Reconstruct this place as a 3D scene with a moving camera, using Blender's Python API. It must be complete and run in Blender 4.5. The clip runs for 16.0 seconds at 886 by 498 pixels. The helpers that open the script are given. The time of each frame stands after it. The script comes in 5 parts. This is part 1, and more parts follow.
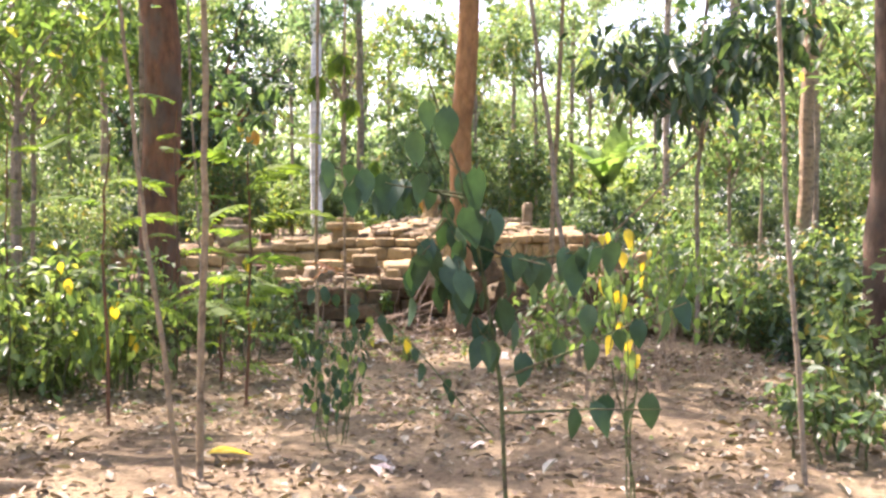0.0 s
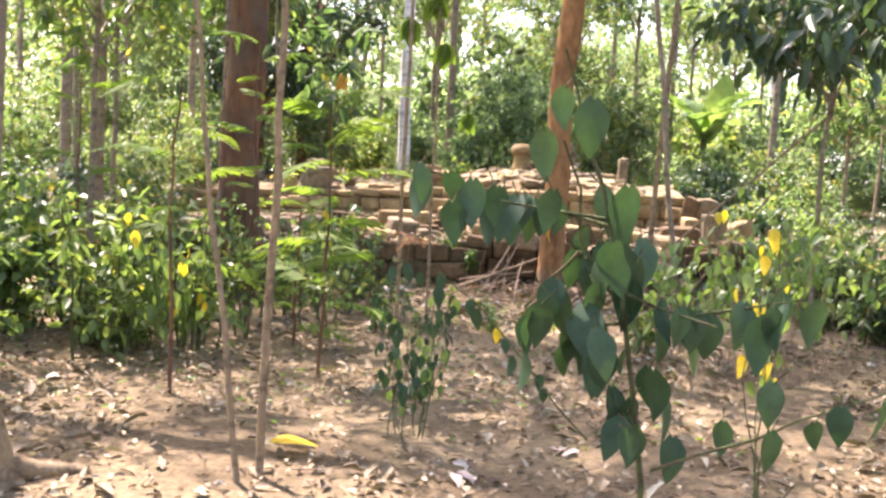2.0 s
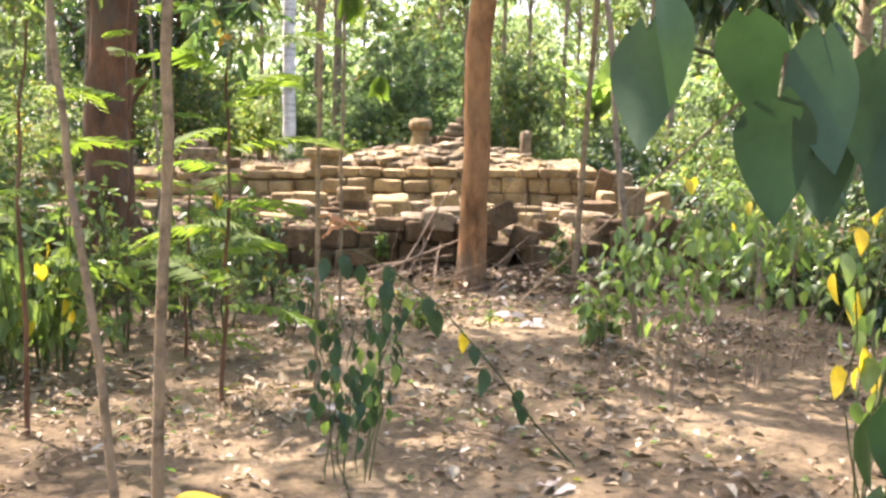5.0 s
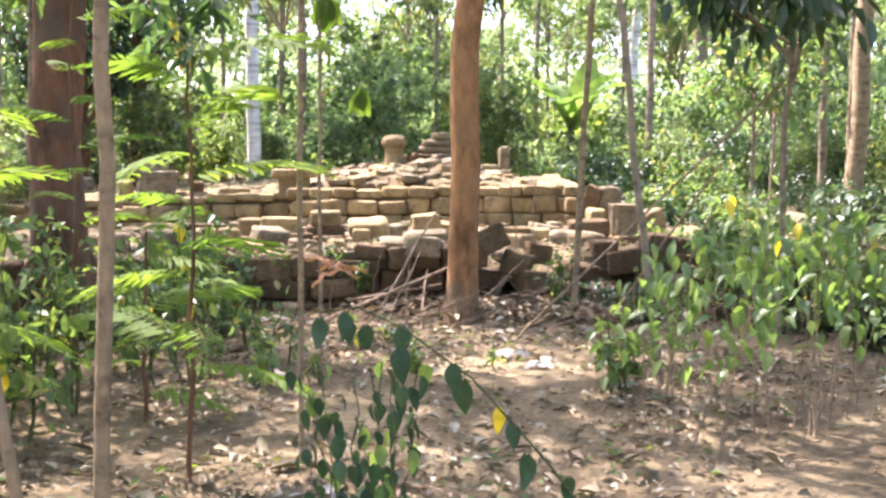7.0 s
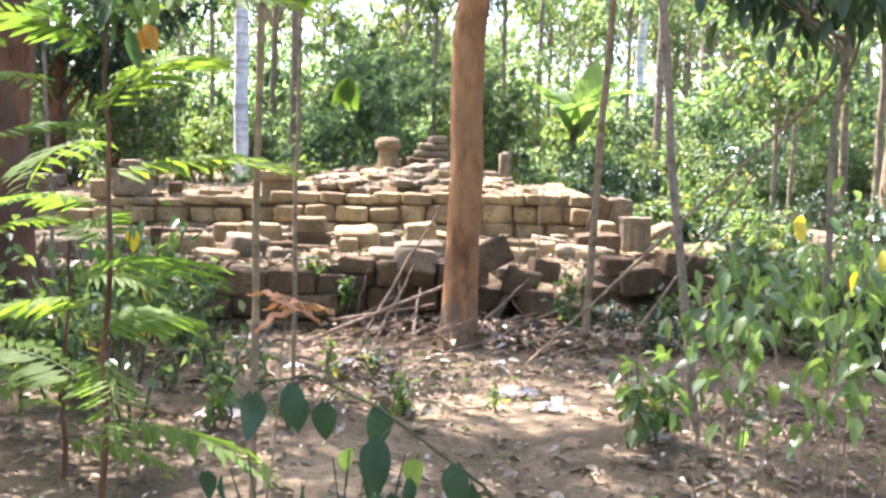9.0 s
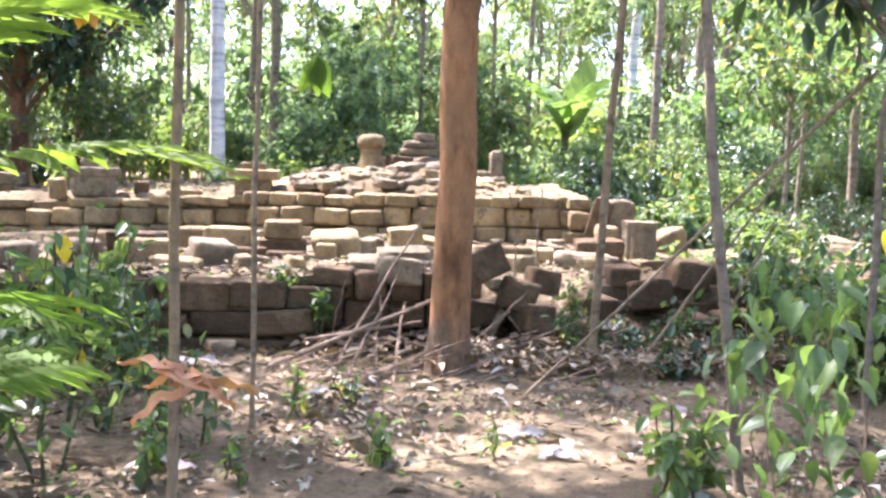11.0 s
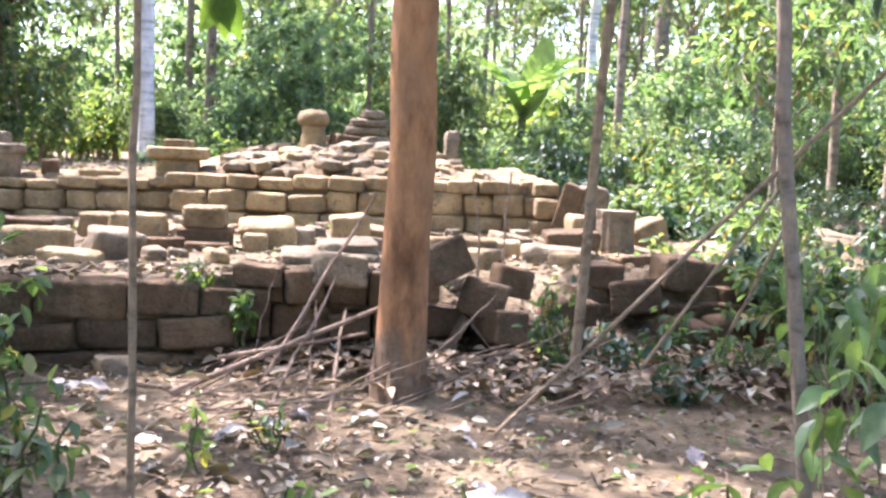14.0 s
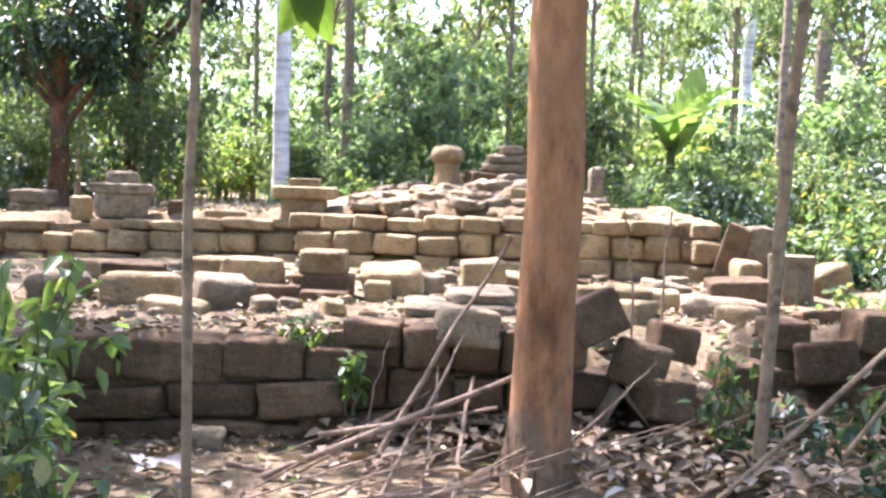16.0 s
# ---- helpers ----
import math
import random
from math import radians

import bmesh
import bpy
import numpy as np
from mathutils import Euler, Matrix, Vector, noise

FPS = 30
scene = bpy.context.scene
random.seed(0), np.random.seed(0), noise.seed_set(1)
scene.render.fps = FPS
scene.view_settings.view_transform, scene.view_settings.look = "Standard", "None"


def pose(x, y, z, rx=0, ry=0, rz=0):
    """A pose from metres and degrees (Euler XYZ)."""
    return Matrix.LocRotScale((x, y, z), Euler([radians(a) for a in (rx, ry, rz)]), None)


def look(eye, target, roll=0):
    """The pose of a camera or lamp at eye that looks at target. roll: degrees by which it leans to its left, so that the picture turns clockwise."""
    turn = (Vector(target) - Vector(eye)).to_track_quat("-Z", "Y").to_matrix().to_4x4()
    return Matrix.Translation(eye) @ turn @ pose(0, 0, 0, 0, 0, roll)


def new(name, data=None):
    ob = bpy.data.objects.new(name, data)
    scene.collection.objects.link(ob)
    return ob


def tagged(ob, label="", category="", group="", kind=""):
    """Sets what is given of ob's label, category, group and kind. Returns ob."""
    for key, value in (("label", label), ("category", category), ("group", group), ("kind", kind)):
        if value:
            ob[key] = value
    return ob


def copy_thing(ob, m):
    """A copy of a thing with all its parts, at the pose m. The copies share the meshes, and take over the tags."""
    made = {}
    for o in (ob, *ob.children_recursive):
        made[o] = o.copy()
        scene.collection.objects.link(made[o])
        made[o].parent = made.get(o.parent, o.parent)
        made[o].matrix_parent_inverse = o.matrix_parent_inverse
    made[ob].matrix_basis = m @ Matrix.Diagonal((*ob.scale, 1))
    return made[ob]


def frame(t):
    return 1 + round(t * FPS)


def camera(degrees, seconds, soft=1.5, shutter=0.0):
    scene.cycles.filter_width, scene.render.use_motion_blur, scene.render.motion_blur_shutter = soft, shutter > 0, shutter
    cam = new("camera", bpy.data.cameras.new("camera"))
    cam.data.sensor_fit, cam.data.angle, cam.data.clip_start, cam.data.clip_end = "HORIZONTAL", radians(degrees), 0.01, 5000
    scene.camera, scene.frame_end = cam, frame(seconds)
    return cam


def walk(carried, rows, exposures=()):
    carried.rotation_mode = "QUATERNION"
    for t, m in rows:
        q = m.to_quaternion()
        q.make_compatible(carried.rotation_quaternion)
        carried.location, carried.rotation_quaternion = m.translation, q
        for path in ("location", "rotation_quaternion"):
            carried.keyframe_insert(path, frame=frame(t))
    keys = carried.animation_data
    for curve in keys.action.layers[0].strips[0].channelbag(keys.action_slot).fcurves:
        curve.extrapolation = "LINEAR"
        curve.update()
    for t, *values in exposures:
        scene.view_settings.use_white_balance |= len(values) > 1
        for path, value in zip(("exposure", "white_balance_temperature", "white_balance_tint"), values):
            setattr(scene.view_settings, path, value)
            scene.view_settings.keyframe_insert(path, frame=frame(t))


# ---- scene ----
# ---- camera: seconds, x, y, z, yaw, pitch, roll ----
cam = camera(49.2, 16.0, soft=2.6)
ROWS = [
    (0.0, 0.013, 0.005, 1.487, 0.15, -1.64, -0.04),
    (0.5, -0.002, 0.311, 1.524, 2.28, -1.63, -0.40),
    (1.0, -0.014, 0.586, 1.610, 2.87, -1.73, 1.18),
    (1.5, -0.052, 0.639, 1.680, 3.50, -3.98, 3.47),
    (2.0, -0.092, 0.721, 1.661, 4.94, -5.26, 2.95),
    (2.5, -0.177, 0.936, 1.617, 4.23, -4.92, 0.62),
    (3.0, -0.261, 1.114, 1.583, 2.67, -6.24, 1.04),
    (3.5, -0.324, 1.297, 1.555, 3.87, -6.22, 1.57),
    (4.0, -0.358, 1.534, 1.542, 1.55, -5.95, 1.45),
    (6.5, -0.642, 2.583, 1.551, -3.68, -6.24, 1.10),
    (7.0, -0.648, 2.853, 1.570, -4.17, -5.07, 0.38),
    (7.5, -0.649, 3.068, 1.557, -4.32, -6.06, 2.48),
    (8.0, -0.645, 3.350, 1.549, -4.33, -4.68, 1.25),
    (10.5, -0.505, 4.699, 1.549, -4.90, -4.66, 2.79),
    (11.0, -0.521, 4.933, 1.533, -5.35, -4.62, 2.00),
    (11.5, -0.482, 5.230, 1.522, -3.17, -2.79, 2.46),
    (12.0, -0.429, 5.478, 1.523, -1.34, -3.50, 3.21),
    (12.5, -0.416, 5.653, 1.500, -1.77, -4.80, 3.10),
    (13.0, -0.413, 5.932, 1.502, -3.43, -4.30, 3.07),
    (13.5, -0.424, 6.118, 1.492, -6.38, -4.87, 2.46),
    (14.0, -0.404, 6.302, 1.480, -8.41, -5.36, 2.66),
    (14.5, -0.362, 6.563, 1.493, -6.35, -3.79, 2.77),
    (15.0, -0.325, 6.760, 1.503, -2.76, -3.16, 2.67),
    (15.5, -0.300, 7.004, 1.476, -0.72, -3.47, 2.30),
    (16.0, -0.299, 7.303, 1.468, -0.01, -3.39, 2.27),
]
EXPOSURE = [(0.0, 2.52, 6650, 33), (4.0, 2.54, 6850, 29), (7.0, 2.62, 6350, 28), (11.0, 2.70, 5800, 31), (14.0, 2.73, 5800, 33), (16.0, 2.75, 5800, 33)]
walk(cam, [(t, pose(x, y, z, 90 + pitch, 0, yaw) @ pose(0, 0, 0, 0, 0, roll)) for t, x, y, z, yaw, pitch, roll in ROWS], EXPOSURE)

# ---- sky and sun ----
SUN_FROM = Vector((-0.38, 0.36, 0.85)).normalized()
world = bpy.data.worlds.new("sky")
scene.world = world
world.use_nodes = True
wn = world.node_tree
sky = wn.nodes.new("ShaderNodeTexSky")
sky.sky_type = "NISHITA"
sky.sun_disc = False
sky.sun_elevation = math.asin(SUN_FROM.z)
sky.sun_rotation = math.atan2(SUN_FROM.x, SUN_FROM.y)
sky.dust_density = 3.0
wn.nodes["Background"].inputs["Strength"].default_value = 0.15
wn.links.new(sky.outputs[0], wn.nodes["Background"].inputs[0])
sun_data = bpy.data.lights.new("sun", "SUN")
sun_data.energy, sun_data.angle, sun_data.color = 4.4, radians(0.6), (1.0, 0.95, 0.87)
sun = new("sun", sun_data)
sun.matrix_world = look(SUN_FROM * 60, (0, 0, 0))

# ---- materials ----


def material(name, rough=0.8, spec=0.3):
    m = bpy.data.materials.new(name)
    m.use_nodes = True
    b = m.node_tree.nodes["Principled BSDF"]
    b.inputs["Roughness"].default_value = rough
    b.inputs["Specular IOR Level"].default_value = spec
    return m, m.node_tree, b


def ramp(nt, source, stops):
    r = nt.nodes.new("ShaderNodeValToRGB")
    while len(r.color_ramp.elements) < len(stops):
        r.color_ramp.elements.new(0.5)
    for e, (p, c) in zip(r.color_ramp.elements, stops):
        e.position, e.color = p, (*c, 1)
    nt.links.new(source, r.inputs[0])
    return r.outputs[0]


def noise_tex(nt, scale, detail=4, rough=0.6, where="Object", stretch=(1, 1, 1)):
    co = nt.nodes.new("ShaderNodeTexCoord")
    mp = nt.nodes.new("ShaderNodeMapping")
    mp.inputs["Scale"].default_value = stretch
    n = nt.nodes.new("ShaderNodeTexNoise")
    n.inputs["Scale"].default_value, n.inputs["Detail"].default_value, n.inputs["Roughness"].default_value = scale, detail, rough
    if where == "World":
        g = nt.nodes.new("ShaderNodeNewGeometry")
        nt.links.new(g.outputs["Position"], mp.inputs[0])
    else:
        nt.links.new(co.outputs[where], mp.inputs[0])
    nt.links.new(mp.outputs[0], n.inputs["Vector"])
    return n.outputs["Fac"]


def mixed(nt, fac, a, b, mode="MIX"):
    m = nt.nodes.new("ShaderNodeMix")
    m.data_type, m.blend_type = "RGBA", mode
    for sock, v in ((m.inputs[0], fac), (m.inputs[6], a), (m.inputs[7], b)):
        if isinstance(v, (int, float)):
            sock.default_value = v
        elif isinstance(v, tuple):
            sock.default_value = (*v, 1)
        else:
            nt.links.new(v, sock)
    return m.outputs[2]


def bump(nt, b, height, strength, distance):
    n = nt.nodes.new("ShaderNodeBump")
    n.inputs["Strength"].default_value, n.inputs["Distance"].default_value = strength, distance
    nt.links.new(height, n.inputs["Height"])
    nt.links.new(n.outputs[0], b.inputs["Normal"])


def leaf_material(name, stops, glow=0.45, rough=0.42, object_tint=0.25, spec=0.5):
    """A thin leaf: coloured leaf by leaf, part of the light passes through it."""
    m, nt, b = material(name, rough, spec)
    g = nt.nodes.new("ShaderNodeNewGeometry")
    col = ramp(nt, g.outputs["Random Per Island"], stops)
    info = nt.nodes.new("ShaderNodeObjectInfo")
    tint = ramp(nt, info.outputs["Random"], [(0, (1 - object_tint, 1 - object_tint * 0.6, 1 - object_tint * 0.6)), (1, (1 + object_tint, 1 + object_tint * 0.7, 1.15))])
    col = mixed(nt, 1.0, col, tint, "MULTIPLY")
    vein = ramp(nt, noise_tex(nt, 30, 3, 0.7, "World"), [(0.3, (0.75, 0.78, 0.75)), (0.7, (1.15, 1.12, 1.05))])
    col = mixed(nt, 1.0, col, vein, "MULTIPLY")
    nt.links.new(col, b.inputs["Base Color"])
    tr = nt.nodes.new("ShaderNodeBsdfTranslucent")
    nt.links.new(mixed(nt, 1.0, col, (1.4, 1.45, 0.7), "MULTIPLY"), tr.inputs["Color"])
    mx = nt.nodes.new("ShaderNodeMixShader")
    mx.inputs[0].default_value = glow
    nt.links.new(b.outputs[0], mx.inputs[1])
    nt.links.new(tr.outputs[0], mx.inputs[2])
    nt.links.new(mx.outputs[0], nt.nodes["Material Output"].inputs[0])
    return m


LEAF_FRESH = leaf_material("fresh_leaf", [(0, (0.085, 0.145, 0.05)), (0.5, (0.125, 0.195, 0.068)), (0.9, (0.18, 0.245, 0.08)), (1, (0.30, 0.28, 0.06))], 0.5)
LEAF_MID = leaf_material("woodland_leaf", [(0, (0.07, 0.12, 0.058)), (0.5, (0.105, 0.165, 0.08)), (0.88, (0.15, 0.20, 0.085)), (1, (0.26, 0.20, 0.06))], 0.55)
# Bluish far leaves, paled further: distance haze is put into their colour.
LEAF_BLUE_HAZE = leaf_material("bluish_hazy_leaf", [(0, (0.115, 0.175, 0.125)), (0.6, (0.165, 0.235, 0.165)), (1, (0.23, 0.29, 0.18))], 0.68)
LEAF_DARK = leaf_material("dark_leaf", [(0, (0.03, 0.064, 0.034)), (0.7, (0.048, 0.092, 0.045)), (1, (0.075, 0.12, 0.05))], 0.3, 0.4)
LEAF_HEART = leaf_material("heart_leaf", [(0, (0.02, 0.048, 0.03)), (0.55, (0.03, 0.066, 0.036)), (0.9, (0.06, 0.10, 0.03)), (1, (0.24, 0.18, 0.03))], 0.22, 0.55, 0.35, 0.3)
LEAF_FERN = leaf_material("feathery_leaf", [(0, (0.10, 0.17, 0.03)), (1, (0.155, 0.23, 0.045))], 0.55, 0.62, 0.25, 0.25)
LEAF_YELLOW = leaf_material("yellow_leaf", [(0, (0.50, 0.36, 0.02)), (1, (0.62, 0.48, 0.05))], 0.5)
LEAF_ORANGE = leaf_material("orange_dead_leaf", [(0, (0.46, 0.21, 0.025)), (1, (0.55, 0.30, 0.04))], 0.12)
LEAF_BANANA = leaf_material("banana_leaf", [(0, (0.10, 0.19, 0.065)), (1, (0.17, 0.26, 0.09))], 0.5, 0.35)
LITTER = leaf_material("dead_leaf", [(0, (0.11, 0.072, 0.042)), (0.4, (0.21, 0.145, 0.085)), (0.78, (0.30, 0.22, 0.138)), (0.94, (0.40, 0.33, 0.24)), (1, (0.52, 0.47, 0.40))], 0.05, 0.75)
STRAW = leaf_material("dry_frond", [(0, (0.36, 0.16, 0.07)), (1, (0.52, 0.29, 0.15))], 0.2, 0.7)
PALE_LITTER = leaf_material("bleached_dead_leaf", [(0, (0.26, 0.20, 0.17)), (1, (0.46, 0.41, 0.38))], 0.1, 0.8)


def stone_material(name, dark, mid, light, lichen):
    m, nt, b = material(name, 0.9, 0.2)
    info = nt.nodes.new("ShaderNodeObjectInfo")
    base = ramp(nt, noise_tex(nt, 3.5, 5, 0.65, "World"), [(0.3, dark), (0.5, mid), (0.7, light)])
    each = ramp(nt, info.outputs["Random"], [(0, (0.68, 0.67, 0.62)), (0.5, (0.95, 0.95, 0.90)), (1, (1.14, 1.12, 1.02))])
    col = mixed(nt, 1.0, base, each, "MULTIPLY")
    spots = ramp(nt, noise_tex(nt, 9, 6, 0.7, "World"), [(0.52, (0, 0, 0)), (0.66, (1, 1, 1))])
    col = mixed(nt, spots, col, lichen)
    pits = ramp(nt, noise_tex(nt, 45, 4, 0.7, "World"), [(0.3, (0.74, 0.72, 0.70)), (0.55, (1.04, 1.04, 1.04))])
    col = mixed(nt, 1.0, col, pits, "MULTIPLY")
    nt.links.new(col, b.inputs["Base Color"])
    h = noise_tex(nt, 28, 8, 0.75, "World")
    big = noise_tex(nt, 7, 5, 0.6, "World")
    both = nt.nodes.new("ShaderNodeMath")
    both.operation = "MULTIPLY_ADD"
    both.inputs[1].default_value = 0.5
    nt.links.new(h, both.inputs[0])
    nt.links.new(big, both.inputs[2])
    bump(nt, b, both.outputs[0], 1.0, 0.04)
    return m


STONE_TAN = stone_material("tan_sandstone", (0.19, 0.138, 0.075), (0.31, 0.23, 0.122), (0.42, 0.322, 0.18), (0.155, 0.128, 0.08))
STONE_BROWN = stone_material("brown_laterite", (0.08, 0.05, 0.027), (0.135, 0.088, 0.048), (0.20, 0.138, 0.08), (0.082, 0.068, 0.036))
STONE_GREY = stone_material("grey_weathered_stone", (0.155, 0.122, 0.08), (0.24, 0.192, 0.128), (0.33, 0.268, 0.182), (0.115, 0.10, 0.067))


def bark_material(name, dark, light, patch, scale=6.0, lines=2.5, foot=None):
    m, nt, b = material(name, 0.9, 0.2)
    fine = noise_tex(nt, scale * 4, 6, 0.7, "Object", (1, 1, 0.35))
    col = ramp(nt, fine, [(0.3, dark), (0.7, light)])
    blot = ramp(nt, noise_tex(nt, scale * 1.1, 6, 0.65, "Object", (1, 1, 0.55)), [(0.48, (0, 0, 0)), (0.62, (1, 1, 1))])
    col = mixed(nt, blot, col, patch)
    lichen = ramp(nt, noise_tex(nt, scale * 2.6, 6, 0.75, "Object", (1, 1, 0.8)), [(0.58, (0, 0, 0)), (0.70, (0.75, 0.75, 0.75))])
    col = mixed(nt, lichen, col, tuple(0.5 * (a + b) * f for a, b, f in zip(dark, patch, (0.95, 1.1, 1.0))))
    ring = ramp(nt, noise_tex(nt, scale, 5, 0.6, "Object", (0.7, 0.7, lines * 0.5)), [(0.33, (0.52, 0.50, 0.48)), (0.47, (1.0, 1.0, 1.0)), (0.66, (1.28, 1.24, 1.2))])
    col = mixed(nt, 1.0, col, ring, "MULTIPLY")
    if foot:
        # grey lichen crust on the lowest metre, with a ragged upper edge
        co = nt.nodes.new("ShaderNodeTexCoord")
        sep = nt.nodes.new("ShaderNodeSeparateXYZ")
        nt.links.new(co.outputs["Object"], sep.inputs[0])
        add = nt.nodes.new("ShaderNodeMath")
        add.operation = "MULTIPLY_ADD"
        add.inputs[1].default_value = 1.1
        nt.links.new(noise_tex(nt, 5, 5, 0.65, "Object", (1, 1, 0.4)), add.inputs[0])
        nt.links.new(sep.outputs["Z"], add.inputs[2])
        crust = ramp(nt, add.outputs[0], [(0.8, (0.85, 0.85, 0.85)), (1.0, (0, 0, 0))])
        speck = ramp(nt, noise_tex(nt, 22, 5, 0.7), [(0.35, tuple(0.6 * c for c in foot)), (0.7, tuple(1.35 * c for c in foot))])
        col = mixed(nt, crust, col, speck)
    nt.links.new(col, b.inputs["Base Color"])
    bump(nt, b, fine, 1.0, 0.018)
    return m


BARK_RED = bark_material("reddish_bark", (0.19, 0.098, 0.056), (0.43, 0.24, 0.135), (0.235, 0.16, 0.105), 5.5, 0.9)
BARK_TRUNK = bark_material("weathered_red_bark", (0.17, 0.088, 0.04), (0.40, 0.205, 0.085), (0.29, 0.16, 0.075), 4.5, 0.7, (0.14, 0.106, 0.066))
BARK_DARK = bark_material("dark_brown_bark", (0.075, 0.038, 0.022), (0.22, 0.112, 0.058), (0.12, 0.088, 0.062), 3.0, 1.0)
# The right-hand tree's shade put into its bark colour.
BARK_SHADE = bark_material("shade_darkened_rough_bark", (0.045, 0.03, 0.02), (0.12, 0.08, 0.052), (0.075, 0.06, 0.042), 4.0, 1.0)
BARK_WHITE = bark_material("pale_ringed_palm_bark", (0.62, 0.62, 0.60), (0.84, 0.84, 0.81), (0.52, 0.51, 0.49), 2.0, 9.0)
BARK_GREY = bark_material("grey_sapling_bark", (0.15, 0.118, 0.08), (0.30, 0.24, 0.165), (0.22, 0.19, 0.14), 12.0)
BARK_TAN = bark_material("tan_pole_bark", (0.18, 0.13, 0.076), (0.34, 0.255, 0.152), (0.24, 0.185, 0.118), 12.0)
TWIG = bark_material("bleached_dead_wood", (0.17, 0.122, 0.08), (0.34, 0.262, 0.182), (0.24, 0.175, 0.12), 18.0)
STEM_GREEN = bark_material("green_stem", (0.06, 0.09, 0.03), (0.12, 0.14, 0.06), (0.11, 0.09, 0.05), 20.0)


def soil_material():
    m, nt, b = material("forest_soil", 0.95, 0.15)
    base = ramp(nt, noise_tex(nt, 0.8, 6, 0.65, "World"), [(0.3, (0.095, 0.07, 0.045)), (0.48, (0.20, 0.152, 0.094)), (0.7, (0.35, 0.27, 0.168))])
    crumbs = ramp(nt, noise_tex(nt, 24, 6, 0.8, "World"), [(0.36, (0.55, 0.51, 0.44)), (0.5, (1, 1, 0.94)), (0.68, (1.25, 1.22, 1.10))])
    col = mixed(nt, 1.0, base, crumbs, "MULTIPLY")
    moss = ramp(nt, noise_tex(nt, 2.2, 5, 0.7, "World"), [(0.56, (0, 0, 0)), (0.74, (0.5, 0.5, 0.5))])
    col = mixed(nt, moss, col, (0.12, 0.13, 0.055))
    nt.links.new(col, b.inputs["Base Color"])
    bump(nt, b, noise_tex(nt, 14, 8, 0.75, "World"), 1.0, 0.05)
    return m


SOIL = soil_material()

# ---- builders ----


def thing(name, at, label, category, group="", kind=""):
    ob = new(name)
    ob.empty_display_size = 0.1
    ob.location = at
    return tagged(ob, label, category, group, kind)


def part(name, data, mat, parent=None, label="", at=(0, 0, 0), turn=(0, 0, 0), size=(1, 1, 1)):
    """Links a bmesh or a mesh as one object under a thing or a part."""
    if isinstance(data, bmesh.types.BMesh):
        me = bpy.data.meshes.new(name)
        data.to_mesh(me)
        data.free()
    else:
        me = data
    if mat and not me.materials:
        me.materials.append(mat)
    ob = new(name, me)
    ob.parent = parent
    ob.location, ob.rotation_euler, ob.scale = at, turn, size
    return tagged(ob, label)


def mesh_of(name, verts, faces, mat, smooth=True):
    me = bpy.data.meshes.new(name)
    me.from_pydata([tuple(v) for v in verts], [], faces)
    me.materials.append(mat)
    if smooth:
        me.polygons.foreach_set("use_smooth", [True] * len(me.polygons))
    me.update()
    return me


def tubes(name, lines, mat, sides=8):
    """Round tapering limbs. lines: lists of (point, radius)."""
    verts, faces = [], []
    for line in lines:
        pts = [Vector(p) for p, _ in line]
        start = len(verts)
        for i, (p, r) in enumerate(line):
            d = (pts[min(i + 1, len(pts) - 1)] - pts[max(i - 1, 0)]).normalized()
            a = d.cross(Vector((0.31, 0.95, 0.05))).normalized()
            b = d.cross(a)
            for k in range(sides):
                w = 2 * math.pi * k / sides
                verts.append(pts[i] + r * (math.cos(w) * a + math.sin(w) * b))
        for i in range(len(line) - 1):
            for k in range(sides):
                k2 = (k + 1) % sides
                o = start + i * sides
                faces.append((o + k, o + k2, o + sides + k2, o + sides + k))
        faces.append(tuple(start + k for k in range(sides)))
        faces.append(tuple(start + (len(line) - 1) * sides + k for k in reversed(range(sides))))
    return mesh_of(name, verts, faces, mat)


def stem_line(rng, a, b, r0, r1, n=8, wobble=0.02):
    """A slightly wandering limb from a to b."""
    a, b = Vector(a), Vector(b)
    off = Vector((0, 0, 0))
    out = []
    for i in range(n + 1):
        f = i / n
        if 0 < i:
            off = off * 0.7 + Vector((rng.uniform(-1, 1), rng.uniform(-1, 1), 0)) * wobble
        fade = min(1.0, 3 * f) * (1.0 if f < 0.8 else (1 - f) / 0.2 + 0.001)
        out.append((a.lerp(b, f) + off * fade, r0 + (r1 - r0) * f))
    return out


